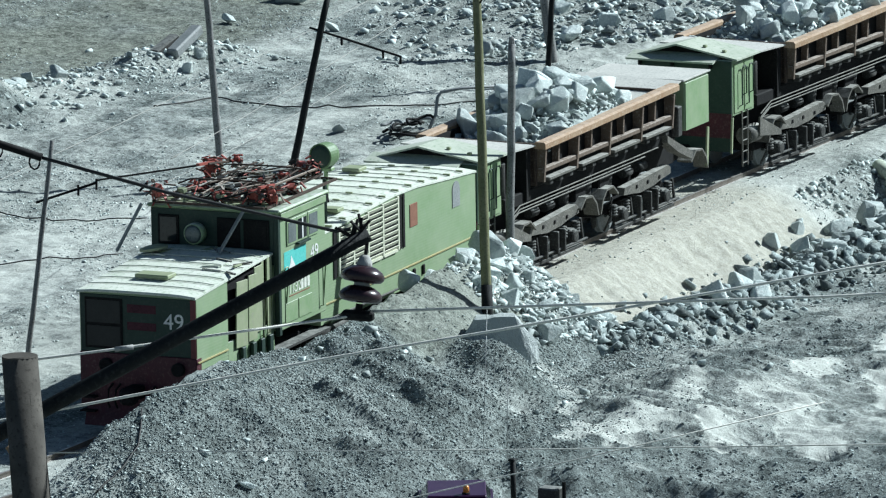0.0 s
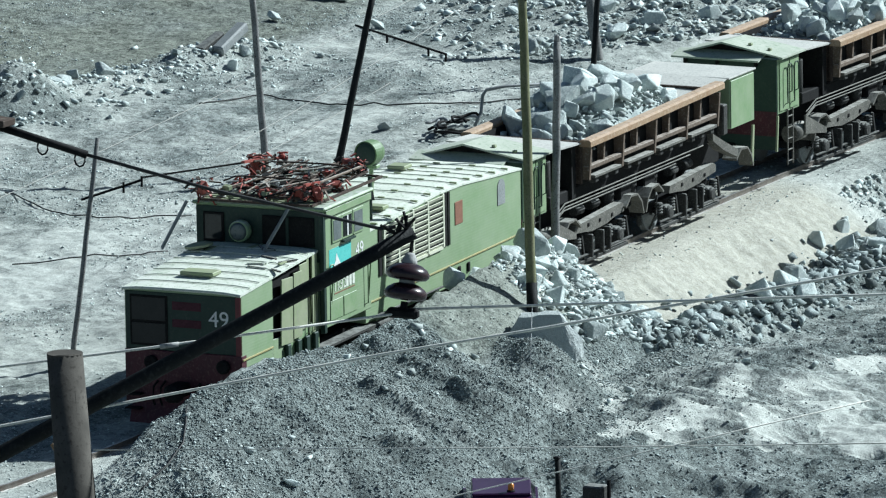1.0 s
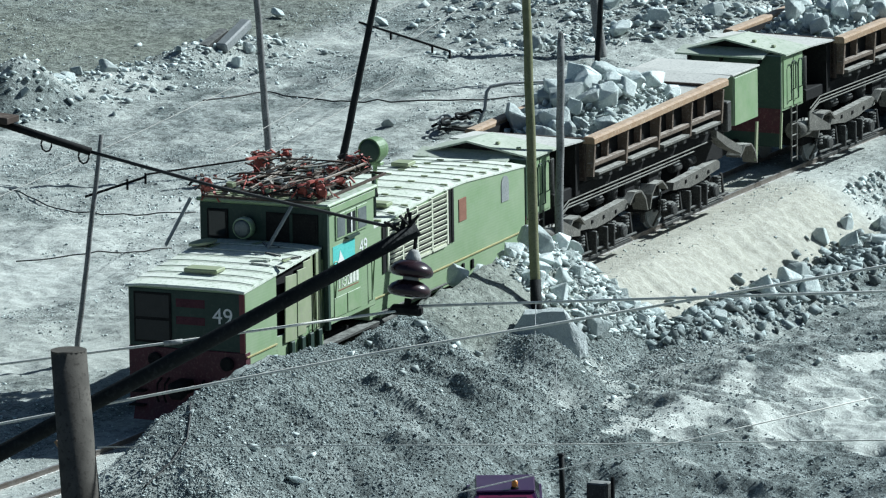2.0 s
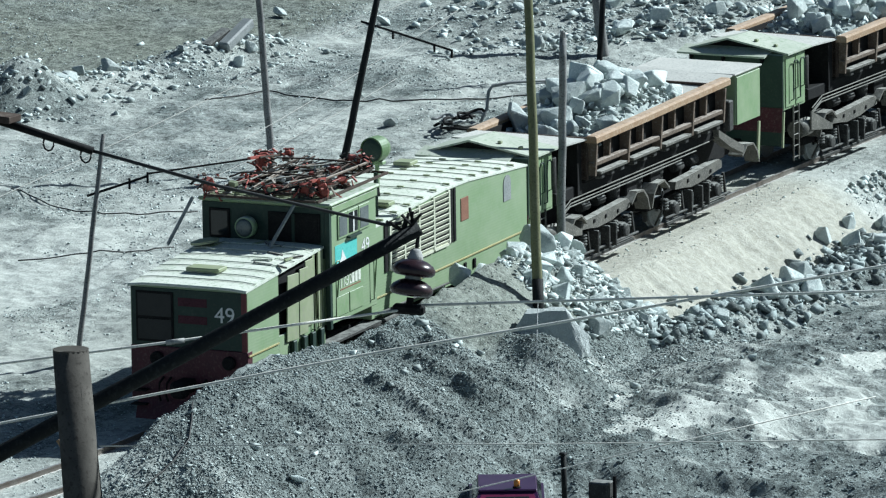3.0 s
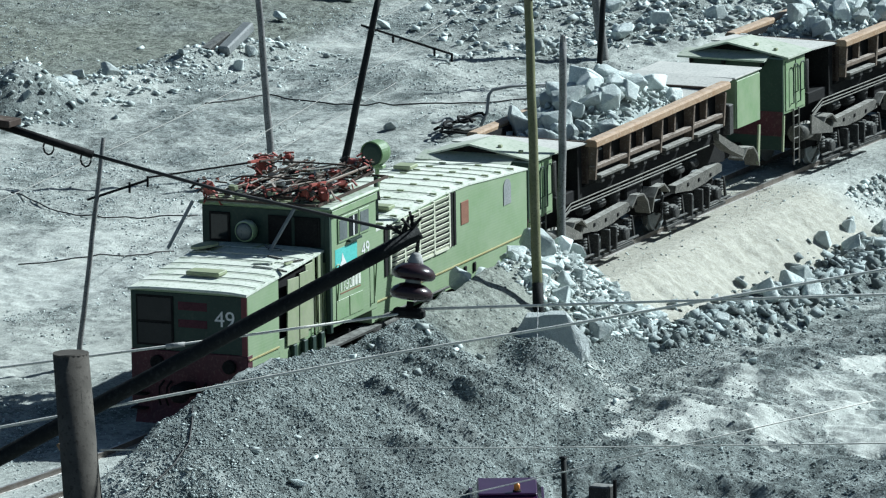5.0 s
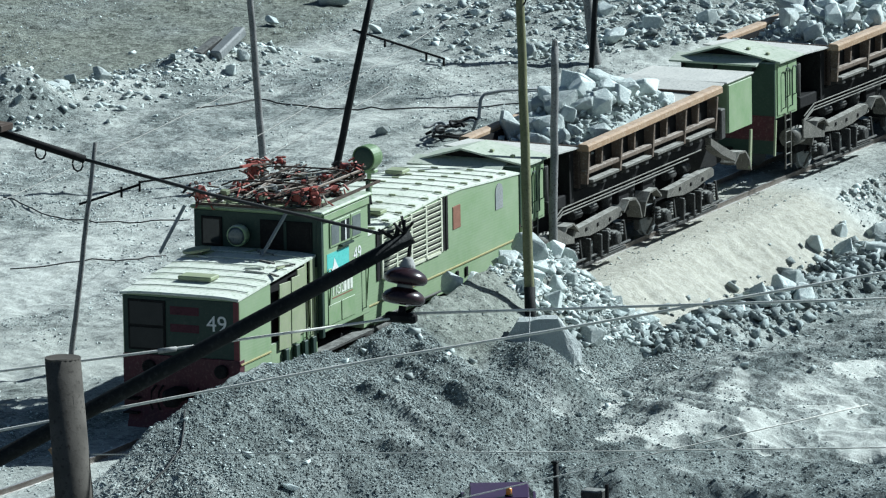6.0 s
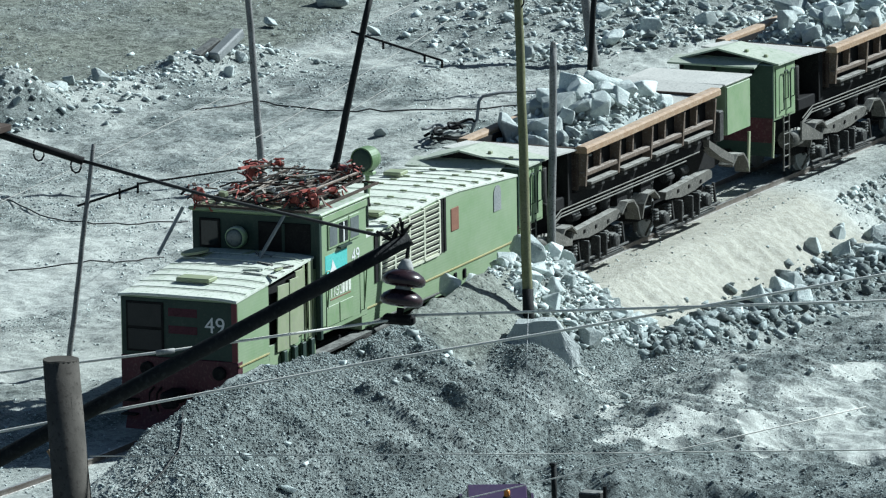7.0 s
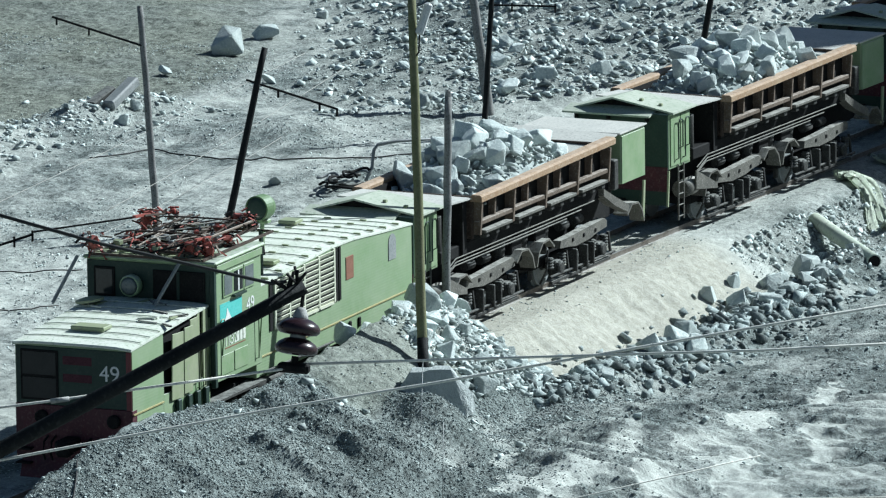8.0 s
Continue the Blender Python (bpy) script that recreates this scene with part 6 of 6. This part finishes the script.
# ---- vehicle and posts on the lower road ----
def make_car():
    x, y = -3.15, -9.75
    car = thing("car", "dark purple car with crimson tail and amber roof beacon", "car", pose(x, y, land_at(x, y) + 0.02, 0, 0, 24))
    low = [(-2.0, 0.35), (2.0, 0.35), (2.05, 0.75), (1.1, 0.95), (-1.9, 0.98), (-2.05, 0.7)]
    part("body", loft(B(), [[(a, s * 0.88, h) for a, h in low] for s in (-1, 1)]), M_PURPLE, car)
    cabin = part("cabin", loft(B(), [[(-1.85, -0.82, 0.97), (1.0, -0.82, 0.97), (1.0, 0.82, 0.97), (-1.85, 0.82, 0.97)], [(-1.35, -0.68, 1.28), (0.35, -0.68, 1.28), (0.35, 0.68, 1.28), (-1.35, 0.68, 1.28)]]), M_PURPLE, car)
    part("roof", box(B(), -1.38, 0.38, -0.70, 0.70, 1.28, 1.34, 0.025), M_PURPLE, cabin, "glossy purple roof")
    part("tailgate", loft(B(), [[(-1.90, -0.74, 0.98), (-1.90, 0.74, 0.98), (-1.87, 0.74, 0.98), (-1.87, -0.74, 0.98)], [(-1.42, -0.62, 1.24), (-1.42, 0.62, 1.24), (-1.39, 0.62, 1.24), (-1.39, -0.62, 1.24)]]), M_CRIMSON, cabin, "crimson sloping tailgate")
    part("rear_window", loft(B(), [[(-1.80, -0.55, 1.06), (-1.80, 0.55, 1.06), (-1.77, 0.55, 1.06), (-1.77, -0.55, 1.06)], [(-1.53, -0.50, 1.20), (-1.53, 0.50, 1.20), (-1.50, 0.50, 1.20), (-1.50, -0.50, 1.20)]]), M_GLASS, cabin)
    for s in (-1, 1):
        part("side_window", loft(B(), [[(-1.5, s * 0.815, 1.03), (0.75, s * 0.815, 1.03), (0.75, s * 0.80, 1.03), (-1.5, s * 0.80, 1.03)], [(-1.2, s * 0.715, 1.23), (0.3, s * 0.715, 1.23), (0.3, s * 0.70, 1.23), (-1.2, s * 0.70, 1.23)]]), M_GLASS, cabin)
        part("tail_lamp", box(B(), -2.07, -1.95, s * 0.72 - 0.1, s * 0.72 + 0.1, 0.68, 0.92, 0.02), M_CRIMSON, car)
    plate = part("number_plate", box(B(), -2.0, -1.93, 0.42, 0.72, 0.98, 1.12, 0.004), M_WHITE, car)
    for z in (1.01, 1.06):
        part("plate_bar", box(B(), -2.008, -2.001, 0.46, 0.68, z, z + 0.03), M_BLACK, plate)
    bea = part("beacon", lathe(B(), [(0.10, 0), (0.10, 0.03), (0.07, 0.05)], (-1.2, -0.22, 1.34), (0, 0, 1), 14), M_BLACK, car)
    part("beacon_dome", lathe(B(), [(0.075, 0), (0.075, 0.12), (0.05, 0.16), (0.01, 0.175)], (-1.2, -0.22, 1.385), (0, 0, 1), 14), M_AMBER, bea, "amber dome", smooth=True)
    for wx in (-1.25, 1.3):
        for s in (-1, 1):
            w = part("wheel", lathe(B(), [(0.18, -0.08), (0.29, -0.09), (0.31, -0.05), (0.31, 0.05), (0.29, 0.09), (0.18, 0.08)], (wx, s * 0.80, 0.31), (0, s, 0), 20), M_BLACK, car)
            part("rim", lathe(B(), [(0.18, 0.0), (0.17, 0.07), (0.03, 0.05)], (wx, s * 0.80, 0.31), (0, s, 0), 14), M_GREY, w)


make_car()
post = thing("marker_post", "dark timber post with a short cross bracket", "post")
zz = land_at(1.0, -9.5)
part("shaft", tube(B(), [(0.95, -9.5, zz - 0.3), (1.0, -9.45, -0.22)], 0.07, 10), M_TAR, post, smooth=True)
part("bracket", box(B(), 0.90, 1.08, -9.53, -9.36, -0.26, -0.20, 0.02), M_TAR, post)
sign = thing("control_box", "small dark box on a stand on the lower road", "box")
zz = land_at(-1.8, -11.6)
part("housing", box(B(), -2.0, -1.6, -11.85, -11.35, zz + 0.85, zz + 1.25, 0.03), M_FRAME, sign)
for dx, dy in ((-0.15, -0.2), (0.15, -0.2), (-0.15, 0.2), (0.15, 0.2)):
    part("leg", tube(B(), [(-1.8 + dx, -11.6 + dy, zz - 0.05), (-1.8 + dx, -11.6 + dy, zz + 0.86)], 0.03, 6), M_FRAME, sign)
part("side_pipe", tube(B(), [(-1.8, -11.95, zz), (-1.8, -11.95, zz + 1.4)], 0.05, 8), M_BLACK, sign)
